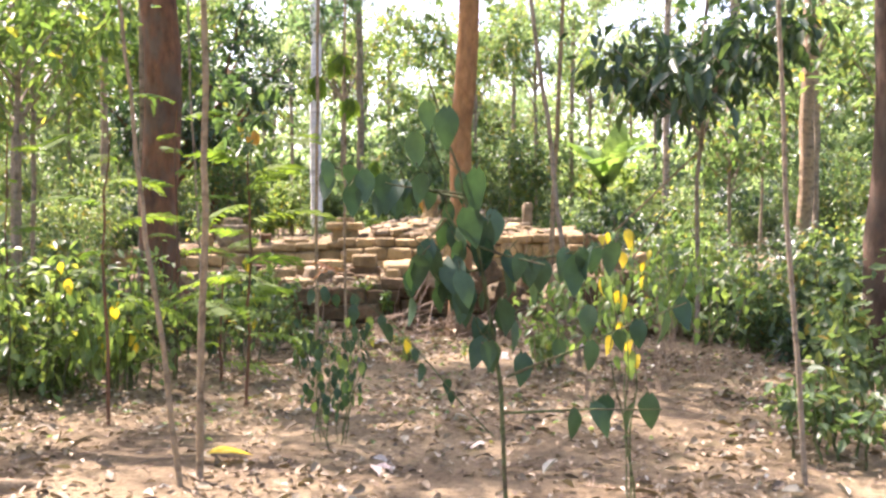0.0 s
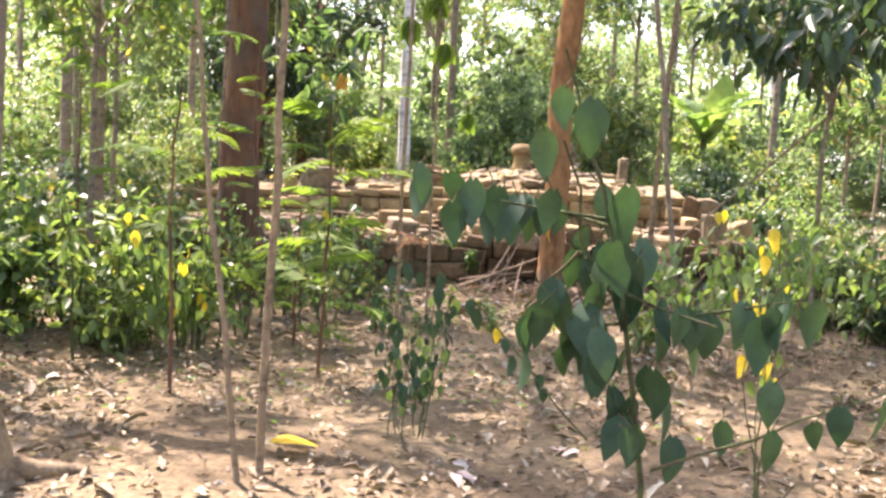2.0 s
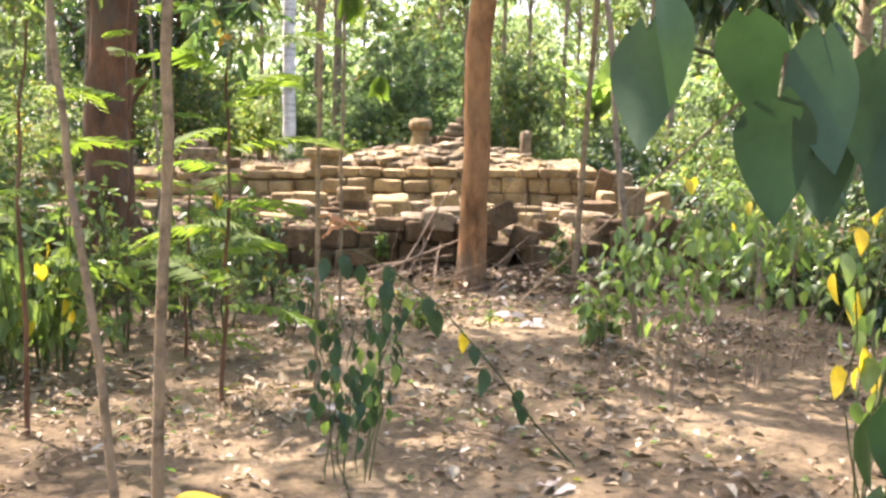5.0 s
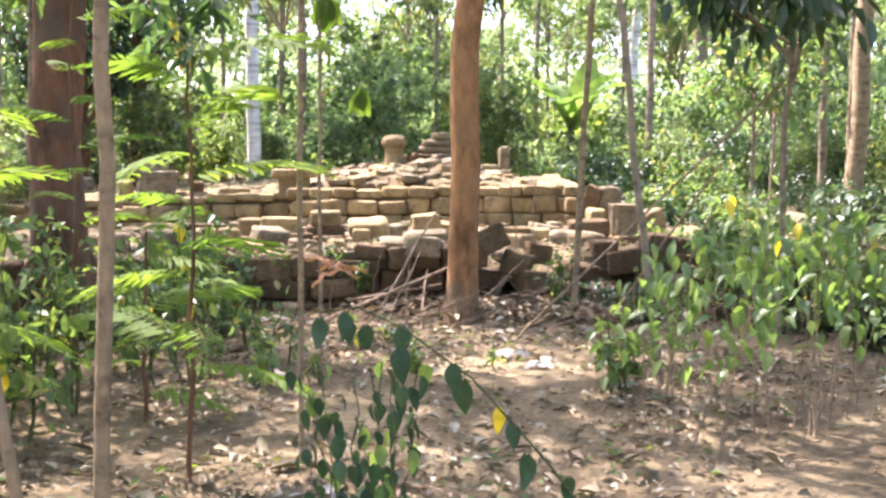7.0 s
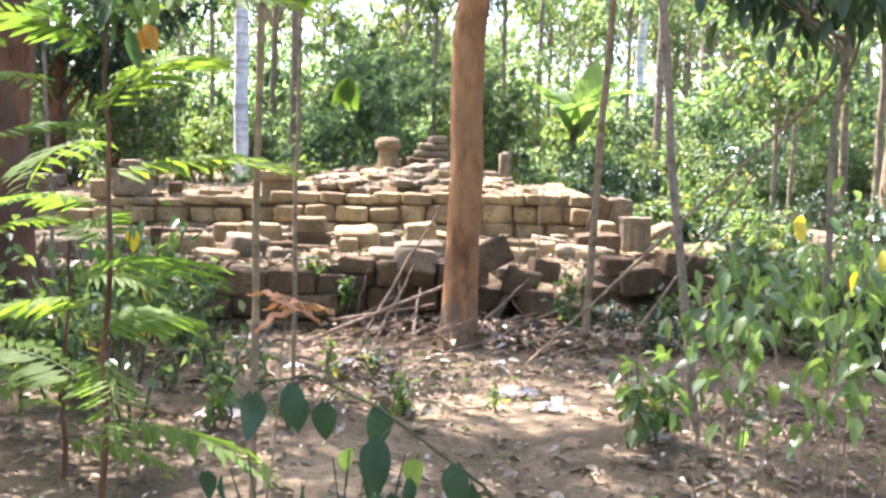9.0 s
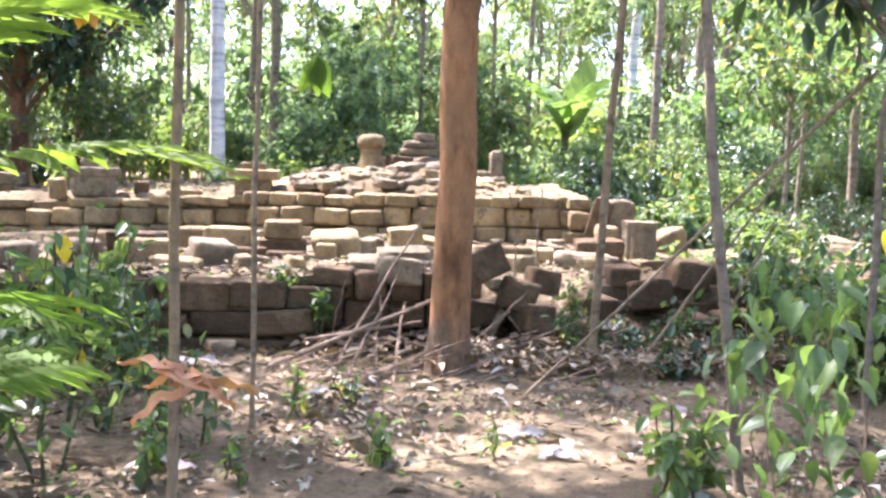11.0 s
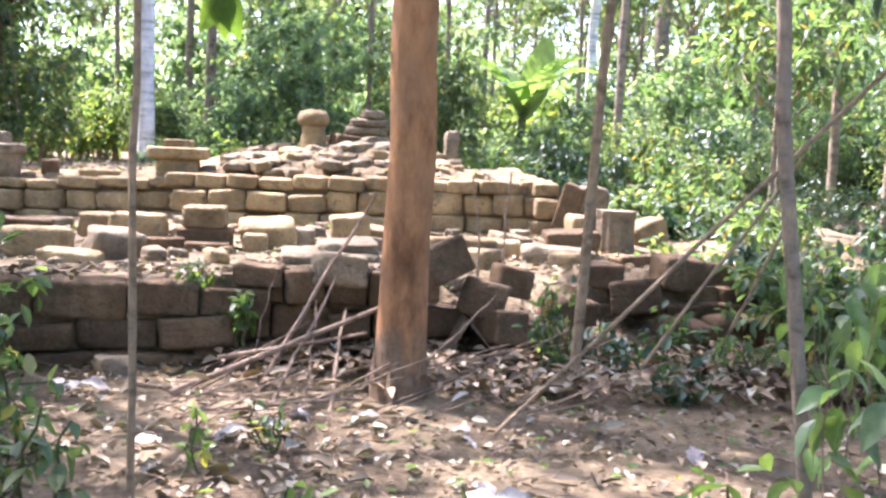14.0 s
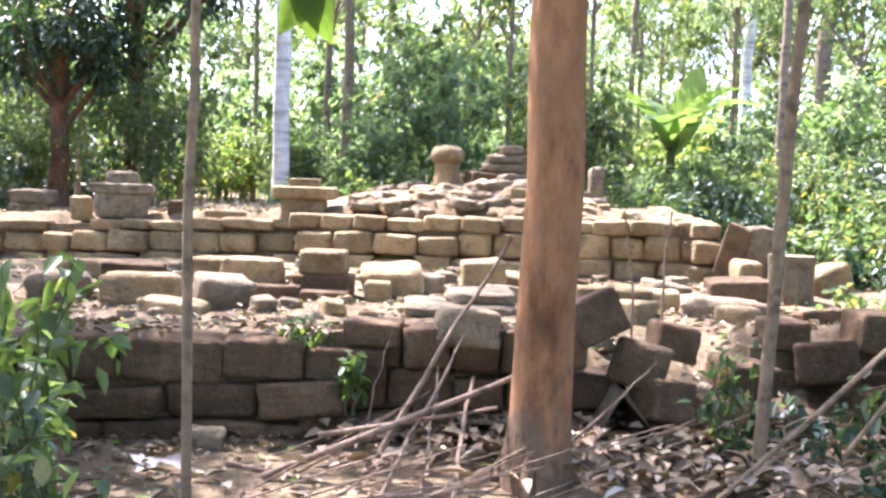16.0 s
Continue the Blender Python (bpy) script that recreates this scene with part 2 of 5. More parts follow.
def leaf_cloud(name, centres, aims, length, width, mat, rs, droop=0.35, fold=0.25, plain=False):
    """Many small folded leaves, each an island. centres, aims: arrays (n, 3)."""
    n = len(centres)
    c = np.asarray(centres, float)
    d = np.asarray(aims, float) + rs.normal(0, 0.35, (n, 3))
    d[:, 2] -= droop
    d /= np.linalg.norm(d, axis=1, keepdims=True) + 1e-9
    side = np.cross(d, rs.normal(0, 0.35, (n, 3)) + np.array([0, 0, 1.0]))
    side /= np.linalg.norm(side, axis=1, keepdims=True) + 1e-9
    up = np.cross(side, d)
    ln = (length * rs.uniform(0.6, 1.3, n))[:, None]
    wd = (width * rs.uniform(0.7, 1.2, n))[:, None]
    if plain:
        v = np.empty((n, 4, 3))
        v[:, 0] = c
        v[:, 1] = c + d * ln * 0.5 + side * wd * 0.5 + up * wd * fold
        v[:, 2] = c + d * ln - up * ln * 0.12
        v[:, 3] = c + d * ln * 0.5 - side * wd * 0.5 + up * wd * fold
        me = bpy.data.meshes.new(name)
        me.vertices.add(4 * n)
        me.vertices.foreach_set("co", v.reshape(-1))
        me.loops.add(6 * n)
        me.loops.foreach_set("vertex_index", (np.arange(n)[:, None] * 4 + np.array([[0, 1, 2, 0, 2, 3]])).reshape(-1).astype(np.int32))
        me.polygons.add(2 * n)
        me.polygons.foreach_set("loop_start", np.arange(0, 6 * n, 3, dtype=np.int32))
        me.polygons.foreach_set("loop_total", np.full(2 * n, 3, dtype=np.int32))
        me.materials.append(mat)
        me.update(calc_edges=True)
        return me
    v = np.empty((n, 6, 3))
    v[:, 0] = c
    v[:, 1] = c + d * ln * 0.35 + side * wd * 0.5 + up * wd * fold
    v[:, 2] = c + d * ln * 0.72 + side * wd * 0.36 + up * wd * fold * 0.4
    v[:, 3] = c + d * ln - up * ln * 0.12
    v[:, 4] = c + d * ln * 0.72 - side * wd * 0.36 + up * wd * fold * 0.4
    v[:, 5] = c + d * ln * 0.35 - side * wd * 0.5 + up * wd * fold
    me = bpy.data.meshes.new(name)
    o = np.arange(n)[:, None] * 6
    quads = np.concatenate([o + np.array([[0, 1, 2, 3]]), o + np.array([[0, 3, 4, 5]])], 1).reshape(-1)
    me.vertices.add(6 * n)
    me.vertices.foreach_set("co", v.reshape(-1))
    me.loops.add(8 * n)
    me.loops.foreach_set("vertex_index", quads.astype(np.int32))
    me.polygons.add(2 * n)
    me.polygons.foreach_set("loop_start", np.arange(0, 8 * n, 4, dtype=np.int32))
    me.polygons.foreach_set("loop_total", np.full(2 * n, 4, dtype=np.int32))
    me.materials.append(mat)
    me.update(calc_edges=True)
    me.validate()
    return me


def clumps(rs, knots, per, spread):
    """Leaf places gathered round knots, and the ways that they point."""
    k = np.asarray(knots, float)
    idx = rs.integers(0, len(k), per * len(k))
    off = rs.normal(0, 1, (len(idx), 3))
    off *= (np.abs(rs.normal(0.0, 0.6, len(idx))) / (np.linalg.norm(off, axis=1) + 1e-9))[:, None]
    p = k[idx] + off * np.asarray(spread)
    return p, off


def ground_z(x, y):
    """The forest floor: nearly level, rising behind the ruin."""
    z = 0.09 + 0.035 * noise.noise(Vector((x * 0.55, y * 0.55, 0.3))) + 0.02 * noise.noise(Vector((x * 2.1, y * 2.1, 4.0)))
    z += 0.75 * min(1.0, max(0.0, (y - 15.5) / 8.0)) if abs(x) > 0 else 0
    if y > 32:
        z += 0.02 * (y - 32)
    return z


def on_ground(x, y):
    return (x, y, ground_z(x, y))


# ---- ground: one sheet, fine near the path, coarse to the horizon ----


def build_ground():
    xs = [-900, -400, -180, -90, -50, -30, -20, -14] + [-10 + 0.2 * i for i in range(101)] + [14, 20, 30, 50, 90, 180, 400, 900]
    ys = [-900, -300, -120, -50, -25, -12, -6] + [-3 + 0.2 * i for i in range(101)] + [18 + 0.6 * i for i in range(1, 30)] + [40, 50, 70, 110, 200, 450, 1200]
    verts = [(x, y, ground_z(x, y) if abs(x) < 60 and -30 < y < 60 else ground_z(max(-60, min(60, x)), max(-30, min(60, y)))) for y in ys for x in xs]
    w = len(xs)
    faces = [(j * w + i, j * w + i + 1, (j + 1) * w + i + 1, (j + 1) * w + i) for j in range(len(ys) - 1) for i in range(w - 1)]
    ob = new("ground", mesh_of("ground", verts, faces, SOIL))
    tagged(ob, "bare brown forest soil strewn with dead leaves", "ground", kind="structure")


build_ground()


# ---- the ruin ----


def stone_mesh(name, seed, mat, cuts=4, square=7.0, rough=0.05, skew=0.09):
    """A worn block of unit size with rounded arrises, chipped and uneven; stands on z = 0."""
    verts, faces, index = [], [], {}
    rng = random.Random(seed * 7 + 1)
    push = {(a, b, c): [rng.uniform(-skew, skew) for _ in range(3)] for a in (-1, 1) for b in (-1, 1) for c in (-1, 1)}

    def vert(p):
        key = tuple(round(q, 4) for q in p)
        if key not in index:
            v = Vector(p)
            n = (abs(v.x) ** square + abs(v.y) ** square + abs(v.z) ** square) ** (1 / square)
            v = v / n
            q = v * 1.7 + Vector((seed * 3.7, seed * 1.3, seed))
            v = v * (1 + rough * noise.noise(q) + rough * 0.5 * noise.noise(q * 2.7))
            for (a, b, c), d in push.items():
                w = (1 + a * v.x) * (1 + b * v.y) * (1 + c * v.z) / 8
                v = v + Vector(d) * max(0.0, w)
            index[key] = len(verts)
            verts.append((v.x * 0.5, v.y * 0.5, v.z * 0.5 + 0.5))
        return index[key]

    steps = [-1 + 2 * i / cuts for i in range(cuts + 1)]
    steps = [math.copysign(abs(s) ** 0.6, s) for s in steps]
    for axis in range(3):
        for sign in (-1, 1):
            for i in range(cuts):
                for j in range(cuts):
                    quad = []
                    for a, b in ((i, j), (i + 1, j), (i + 1, j + 1), (i, j + 1)):
                        p = [0, 0, 0]
                        p[axis], p[(axis + 1) % 3], p[(axis + 2) % 3] = sign, steps[a], steps[b]
                        quad.append(vert(p))
                    faces.append(tuple(quad if sign > 0 else reversed(quad)))
    return mesh_of(name, verts, faces, mat)


TAN_BLOCKS = [stone_mesh("stone_block", s, STONE_TAN, 6, 7.5, 0.08) for s in range(8)]
BROWN_BLOCKS = [stone_mesh("stone_block", s + 20, STONE_BROWN, 7, 13.0, 0.06) for s in range(8)]
GREY_BLOCKS = [stone_mesh("stone_block", s + 40, STONE_GREY, 7, 6.5, 0.13) for s in range(6)]
RUBBLE = [stone_mesh("rubble_stone", s + 60, STONE_GREY if s % 3 else STONE_TAN, 5, 7.0, 0.34) for s in range(6)]


def coursed_wall(name, label, a, b, base, heights, grow, depth, lengths, blocks, core_mat, seed, ragged=0.0):
    """A dry-stone wall from a to b: an earthen core with courses of separate blocks. grow: how the far end's heights compare."""
    rng = random.Random(seed)
    a, b = Vector(a), Vector(b)
    run = (b - a).length
    way = (b - a).normalized()
    out = Vector((way.y, -way.x))
    yaw = math.atan2(way.y, way.x)
    total = sum(heights)
    core = bmesh.new()
    rows = []
    n = 12
    for i in range(n + 1):
        f = i / n
        p = a + (b - a) * f
        z0 = base[0] + (base[1] - base[0]) * f
        top = z0 + total * (1 + (grow - 1) * f) - 0.05
        inner = p - out * depth * 0.35
        back = p - out * (depth + 0.25)
        rows.append([core.verts.new((*q, z)) for q, z in ((inner, z0 - 0.25), (inner, top), (back, top), (back, z0 - 0.25))])
    for r, s in zip(rows, rows[1:]):
        for k in range(4):
            core.faces.new((r[k], s[k], s[(k + 1) % 4], r[(k + 1) % 4]))
    core.faces.new(rows[0])
    core.faces.new(list(reversed(rows[-1])))
    bmesh.ops.recalc_face_normals(core, faces=core.faces)
    wall = part(name, core, core_mat)
    tagged(wall, label, "wall", kind="structure")
    low = 0.0
    for c, h in enumerate(heights):
        s = -rng.uniform(0, 0.2)
        while s < run:
            ln = rng.uniform(*lengths)
            f = min(1, max(0, (s + ln / 2) / run))
            k = 1 + (grow - 1) * f
            ln *= 0.7 + 0.3 * k
            missing = c == len(heights) - 1 and rng.random() < ragged
            if not missing:
                p = a + way * (s + ln / 2) - out * (depth * 0.5 + rng.uniform(-0.05, 0.05))
                z = base[0] + (base[1] - base[0]) * f + low * k
                part("stone", rng.choice(blocks), None, wall, at=(p.x, p.y, z + rng.uniform(-0.006, 0.006)), turn=(rng.uniform(-0.04, 0.04), rng.uniform(-0.045, 0.045), yaw + rng.uniform(-0.07, 0.07) + rng.choice((0, math.pi))), size=(ln - rng.uniform(0.002, 0.012), depth * rng.uniform(0.9, 1.05), h * k * rng.choice((0.86, 0.95, 1.0, 1.02, 1.06)) - rng.uniform(0.004, 0.02)))
            s += ln
        low += h
    return wall


def upper_front(x):
    """The foot of the upper wall."""
    return 17.8 - (x + 1.8) * 0.25 if x < -1.8 else 17.5 - (x + 1.75) * 0.184


def clamp(v):
    return max(0.0, min(1.0, v))


def build_terrace():
    """Earth and rubble floors of the lower and the upper platform."""
    def sheet(name, label, xs, ys, height, mat):
        verts = [(x, y, height(x, y)) for y in ys for x in xs]
        w = len(xs)
        faces = [(j * w + i, j * w + i + 1, (j + 1) * w + i + 1, (j + 1) * w + i) for j in range(len(ys) - 1) for i in range(w - 1)]
        tagged(new(name, mesh_of(name, verts, faces, mat)), label, "floor", kind="structure")

    def lower(x, y):
        front = 0.26 + (11.75 + 0.14 * (x + 6.2) if x < -1.2 else 12.5 + 0.116 * (x + 1.15))
        z = 0.58 + 0.012 * (y - 12.6) + 0.03 * max(0.0, x) * clamp((y - 15) / 2) - 0.045 * max(0.0, -2.2 - x) + 0.05 * noise.noise(Vector((x * 1.6, y * 1.6, 8)))
        slope = clamp((y - 12.5) / 1.9) ** 0.8
        step = 0.5 * clamp((y - 12.65 - 0.1 * (x - 1.7)) / 0.85) + 0.5 * clamp((y - 13.5 - 0.17 * (x - 1.7)) / 0.3)
        w = clamp((x - 1.3) / 0.5)
        z *= 1 - clamp((x - 0.55) / 0.5) * (1 - slope * (1 - w) - step * w)
        edge = 1.0 if x > 0.6 else clamp((y - front) / 0.2)
        side = clamp(7.2 - abs(x))
        return (z * edge + (1 - edge) * 0.2) * side - (0.05 if edge * side < 0.99 else 0.0)

    def upper(x, y):
        line = upper_front(x) + 0.2
        z = 1.15 + 0.02 * (y - line) - 0.05 * max(0.0, -1.8 - x)
        d = math.hypot((x - 0.1) / 2.2, (y - 19.8) / 2.9)
        z += 0.46 * max(0.0, 1 - d) ** 0.75 + 0.05 * noise.noise(Vector((x * 2, y * 2, 3)))
        edge = clamp((y - line) / 0.3) * clamp((24.5 - y) / 1.5)
        inside = edge * clamp((2.35 + 0.1 * (y - 17) - x) / 0.5) * clamp(x + 7.5)
        return z * inside + 0.4 * (1 - inside)

    sheet("floor_lower", "rubble-strewn earth floor of the ruin's lower terrace", [-8 + 0.15 * i for i in range(100)], [12.45 + 0.15 * i for i in range(52)], lower, SOIL)
    sheet("floor_upper", "stony earth mound on top of the ruined platform", [-8 + 0.2 * i for i in range(65)], [16.6 + 0.2 * i for i in range(42)], upper, SOIL)
    return lower, upper


LOWER, UPPER = build_terrace()
coursed_wall("wall_terrace", "low dark brown retaining wall of large dry-laid stone blocks", (-6.2, 11.75), (-1.0, 12.45), (0.02, 0.05), (0.16, 0.2, 0.23), 1.0, 0.34, (0.38, 0.62), BROWN_BLOCKS, SOIL, 5)
coursed_wall("wall_terrace_middle", "collapsing brown stone retaining wall behind the tree", (-0.96, 12.5), (0.5, 12.72), (0.05, 0.05), (0.21, 0.22, 0.24), 1.0, 0.34, (0.24, 0.44), BROWN_BLOCKS, SOIL, 9, 0.3)
coursed_wall("wall_terrace_east", "broken dark stone retaining wall in deep shade", (1.75, 13.45), (5.3, 14.05), (0.02, 0.02), (0.2, 0.19, 0.17), 1.0, 0.36, (0.26, 0.48), BROWN_BLOCKS, SOIL, 23, 0.45)
coursed_wall("wall_upper_left", "upper wall of long tan stone courses", (-7.4, 19.2), (-1.8, 17.8), (0.26, 0.55), (0.2, 0.245, 0.13), 1.0, 0.32, (0.34, 0.72), TAN_BLOCKS, SOIL, 12, 0.06)
coursed_wall("wall_upper_right", "upper wall of squared tan stone blocks", (-1.77, 17.5), (2.36, 16.74), (0.56, 0.68), (0.205, 0.25, 0.17), 0.98, 0.34, (0.3, 0.5), TAN_BLOCKS, SOIL, 14, 0.06)
coursed_wall("wall_upper_end", "short return wall of tan stone blocks", (2.4, 16.8), (2.75, 20.5), (0.66, 0.8), (0.2, 0.24, 0.16), 1.0, 0.3, (0.36, 0.6), TAN_BLOCKS, SOIL, 15)


def loose_stone(x, y, z, w, d, h, tone="grey", yaw=0.0, tilt=(0.0, 0.0), seed=0, label="", group="loose blocks on the terrace"):
    """One fallen block, its foot at z."""
    me = {"grey": GREY_BLOCKS, "brown": BROWN_BLOCKS, "tan": TAN_BLOCKS}[tone][seed % 6]
    ob = part("stone_block", me, None, at=(x, y, z), turn=(radians(tilt[0]), radians(tilt[1]), radians(yaw)), size=(w, d, h))
    return tagged(ob, label or "weathered squared stone block lying on the terrace", "stone block", group)


def build_loose_stones():
    s = loose_stone
    s(-1.225, 14.95, 0.62, 0.48, 0.36, 0.17, "brown", 3, seed=0)
    s(-1.225, 14.93, 0.785, 0.37, 0.32, 0.19, "tan", -4, seed=1, label="rounded tan stone block stacked on another")
    s(-1.19, 14.7, 0.56, 0.36, 0.25, 0.12, "brown", 6, seed=3)
    s(-0.70, 15.1, 0.63, 0.50, 0.44, 0.23, "tan", 4, (10, -3), 2, "pale flat-topped slab leaning on smaller stones")
    s(-0.79, 14.82, 0.58, 0.21, 0.2, 0.18, "tan", 0, seed=4)
    s(-0.40, 15.3, 0.62, 0.22, 0.2, 0.16, "grey", 20, seed=2)
    s(-1.795, 14.9, 0.68, 0.47, 0.3, 0.21, "tan", -3, seed=5)
    s(-1.60, 14.75, 0.57, 0.42, 0.3, 0.14, "brown", 5, seed=3)
    s(-1.87, 14.1, 0.55, 0.40, 0.34, 0.27, "grey", 25, (10, 6), 1, "rounded grey stone sunk in the terrace earth")
    s(-2.10, 13.8, 0.54, 0.44, 0.3, 0.14, "tan", -8, (0, 3), 2)
    s(-1.52, 13.9, 0.57, 0.17, 0.15, 0.13, "grey", 35, (8, 0), 4)
    s(-1.36, 14.1, 0.57, 0.16, 0.14, 0.1, "grey", 10, (0, 5), 5)
    s(-2.46, 14.25, 0.55, 0.52, 0.34, 0.25, "tan", 6, seed=0)
    s(-2.15, 15.2, 0.64, 0.36, 0.3, 0.22, "tan", -12, seed=5)
    s(-2.78, 15.1, 0.58, 0.46, 0.3, 0.22, "brown", 10, seed=1)
    s(-3.15, 14.5, 0.54, 0.42, 0.3, 0.22, "grey", 8, seed=2)
    s(-3.7, 14.2, 0.52, 0.5, 0.32, 0.22, "grey", -5, seed=1)
    s(-3.4, 15.8, 0.52, 0.5, 0.34, 0.24, "tan", 12, seed=4)
    s(0.06, 15.45, 0.64, 0.37, 0.3, 0.27, "tan", 5, (0, -5), 1)
    s(-0.36, 14.2, 0.59, 0.40, 0.4, 0.10, "grey", 4, (4, 2), 2, "flat pale slab lying on the terrace")
    s(0.02, 14.25, 0.60, 0.44, 0.4, 0.08, "grey", -3, (3, 0), 3, "flat pale slab lying on the terrace")
    s(-0.02, 14.35, 0.68, 0.50, 0.36, 0.08, "grey", 3, (4, -2), 4, "flat pale slab lying on another")
    s(1.0, 14.6, 0.59, 0.60, 0.34, 0.21, "tan", -6, (-4, 0), 1)
    s(1.85, 14.65, 0.51, 0.64, 0.30, 0.23, "grey", -4, (0, 2), 2, "long carved grey block with a rounded end")
    s(2.13, 15.2, 0.67, 0.52, 0.32, 0.18, "brown", 6, (3, -3), 5)
    s(2.36, 15.75, 0.62, 0.24, 0.24, 0.36, "tan", 6, seed=3)
    s(1.45, 15.0, 0.6, 0.3, 0.26, 0.16, "tan", -15, seed=2)
    s(3.2, 16.0, 0.6, 0.38, 0.32, 0.34, "tan", 20, (0, -18), 0)
    s(2.40, 16.55, 0.68, 0.24, 0.16, 0.58, "brown", -20, (0, 14), 5, "dark slab leaning against the wall's corner")
    s(2.70, 16.62, 0.66, 0.37, 0.16, 0.58, "grey", 10, (6, 4), 4, "upright weathered slab leaning at the wall's corner")
    s(0.62, 12.76, 0.66, 0.33, 0.3, 0.27, "brown", 12, (-10, -24), 0, "dark brown block tipped over on the wall's edge")
    s(0.44, 12.74, 0.52, 0.2, 0.26, 0.2, "brown", -10, seed=4)
    s(0.82, 12.78, 0.40, 0.30, 0.3, 0.26, "brown", -16, (-8, 14), 3, "dark brown block holding up a tipped block")
    s(0.95, 12.62, 0.22, 0.28, 0.28, 0.24, "brown", 24, (-14, 10), 2)
    s(1.14, 13.3, 0.48, 0.26, 0.26, 0.22, "brown", 10, (0, 8), 1)
    s(1.28, 12.7, 0.16, 0.3, 0.26, 0.2, "brown", -14, (-6, 8), 5)
    s(-0.16, 12.70, 0.60, 0.36, 0.34, 0.22, "grey", 8, (-6, 4), 4, "mossy rounded block on the wall's crumbling edge")
    s(-0.66, 12.68, 0.60, 0.30, 0.28, 0.14, "brown", -5, seed=1)
    for i, (x, y, z, w, h) in enumerate(((2.19, 13.4, 0.34, 0.38, 0.28), (2.45, 13.15, 0.07, 0.32, 0.28), (1.6, 13.35, 0.24, 0.36, 0.24), (1.75, 13.0, 0.06, 0.34, 0.22), (2.62, 13.8, 0.5, 0.34, 0.28), (2.95, 13.35, 0.07, 0.4, 0.28), (1.4, 13.05, 0.1, 0.3, 0.22), (3.4, 13.5, 0.07, 0.4, 0.26), (2.0, 13.75, 0.5, 0.3, 0.2), (3.1, 14.0, 0.5, 0.4, 0.2))):
        s(x, y, z, w, 0.34, h, "brown", (i * 37) % 40 - 20, ((i * 13) % 14 - 7, (i * 7) % 16 - 8), i, "dark tumbled block at the foot of the broken terrace", "tumbled blocks beside the broken terrace")
    rng = random.Random(4)
    for i in range(130):
        x = rng.gauss(0.0, 1.3)
        x = max(-4.0, min(2.1, x))
        y = upper_front(x) + 0.4 + rng.random() ** 1.2 * 2.4
        w = rng.uniform(0.07, 0.24)
        if abs(x + 0.26) < 0.45 and 18.9 < y < 19.8:
            y = 18.2
        if abs(x + 1.85) < 0.5 and y < 18.8:
            x -= 1.0
        ob = part("rubble_stone", RUBBLE[i % 6], None, at=(x, y, UPPER(x, y) - w * 0.24), turn=(rng.uniform(-0.2, 0.2), rng.uniform(-0.2, 0.2), rng.uniform(0, 6)), size=(w * rng.uniform(1.0, 1.7), w, w * rng.uniform(0.4, 0.62)))
        tagged(ob, "rough tan rubble stone heaped on the mound", "stone", "rubble stones on the mound")
    for i in range(14):
        x = rng.uniform(0.2, 2.9)
        y = rng.uniform(13.8, 16.6)
        w = rng.uniform(0.18, 0.42)
        loose_stone(x, y, LOWER(x, y) - 0.05, w, w * rng.uniform(0.6, 0.9), w * rng.uniform(0.35, 0.6), ("tan", "grey", "brown")[i % 3], rng.uniform(-50, 50), (rng.uniform(-10, 10), rng.uniform(-12, 12)), i)
    for i in range(90):
        x, y = rng.uniform(-6, 2.6), rng.uniform(12.8, 17.2)
        w = rng.uniform(0.06, 0.18)
        ob = part("rubble_stone", RUBBLE[i % 6], None, at=(x, y, LOWER(x, y) - w * 0.15), turn=(0, 0, rng.uniform(0, 6)), size=(w * 1.3, w, w * 0.7))
        tagged(ob, "small broken stone on the terrace floor", "stone", "small stones on the terrace")
    ob = part("rubble_stone", RUBBLE[2], STONE_TAN, at=(-1.5, 12.2, 0.06), turn=(0.1, 0.1, 0.4), size=(0.2, 0.16, 0.15))
    tagged(ob, "small rounded pale stone at the foot of the wall", "stone")


build_loose_stones()


def lathe(name, profile, mat, sides=20, seed=0, rough=0.02):
    """A turned shape from (radius, height) pairs, a little uneven."""
    verts, faces = [], []
    for r, z in profile:
        for k in range(sides):
            w = 2 * math.pi * k / sides
            p = Vector((math.cos(w), math.sin(w), 0)) * r
            q = 1 + rough * noise.noise(Vector((p.x * 4 + seed, p.y * 4, z * 4))) * 3
            verts.append((p.x * q, p.y * q, z))
    for i in range(len(profile) - 1):
        for k in range(sides):
            k2 = (k + 1) % sides
            faces.append((i * sides + k, i * sides + k2, (i + 1) * sides + k2, (i + 1) * sides + k))
    faces.append(tuple(reversed(range(sides))))
    faces.append(tuple((len(profile) - 1) * sides + k for k in range(sides)))
    return mesh_of(name, verts, faces, mat)


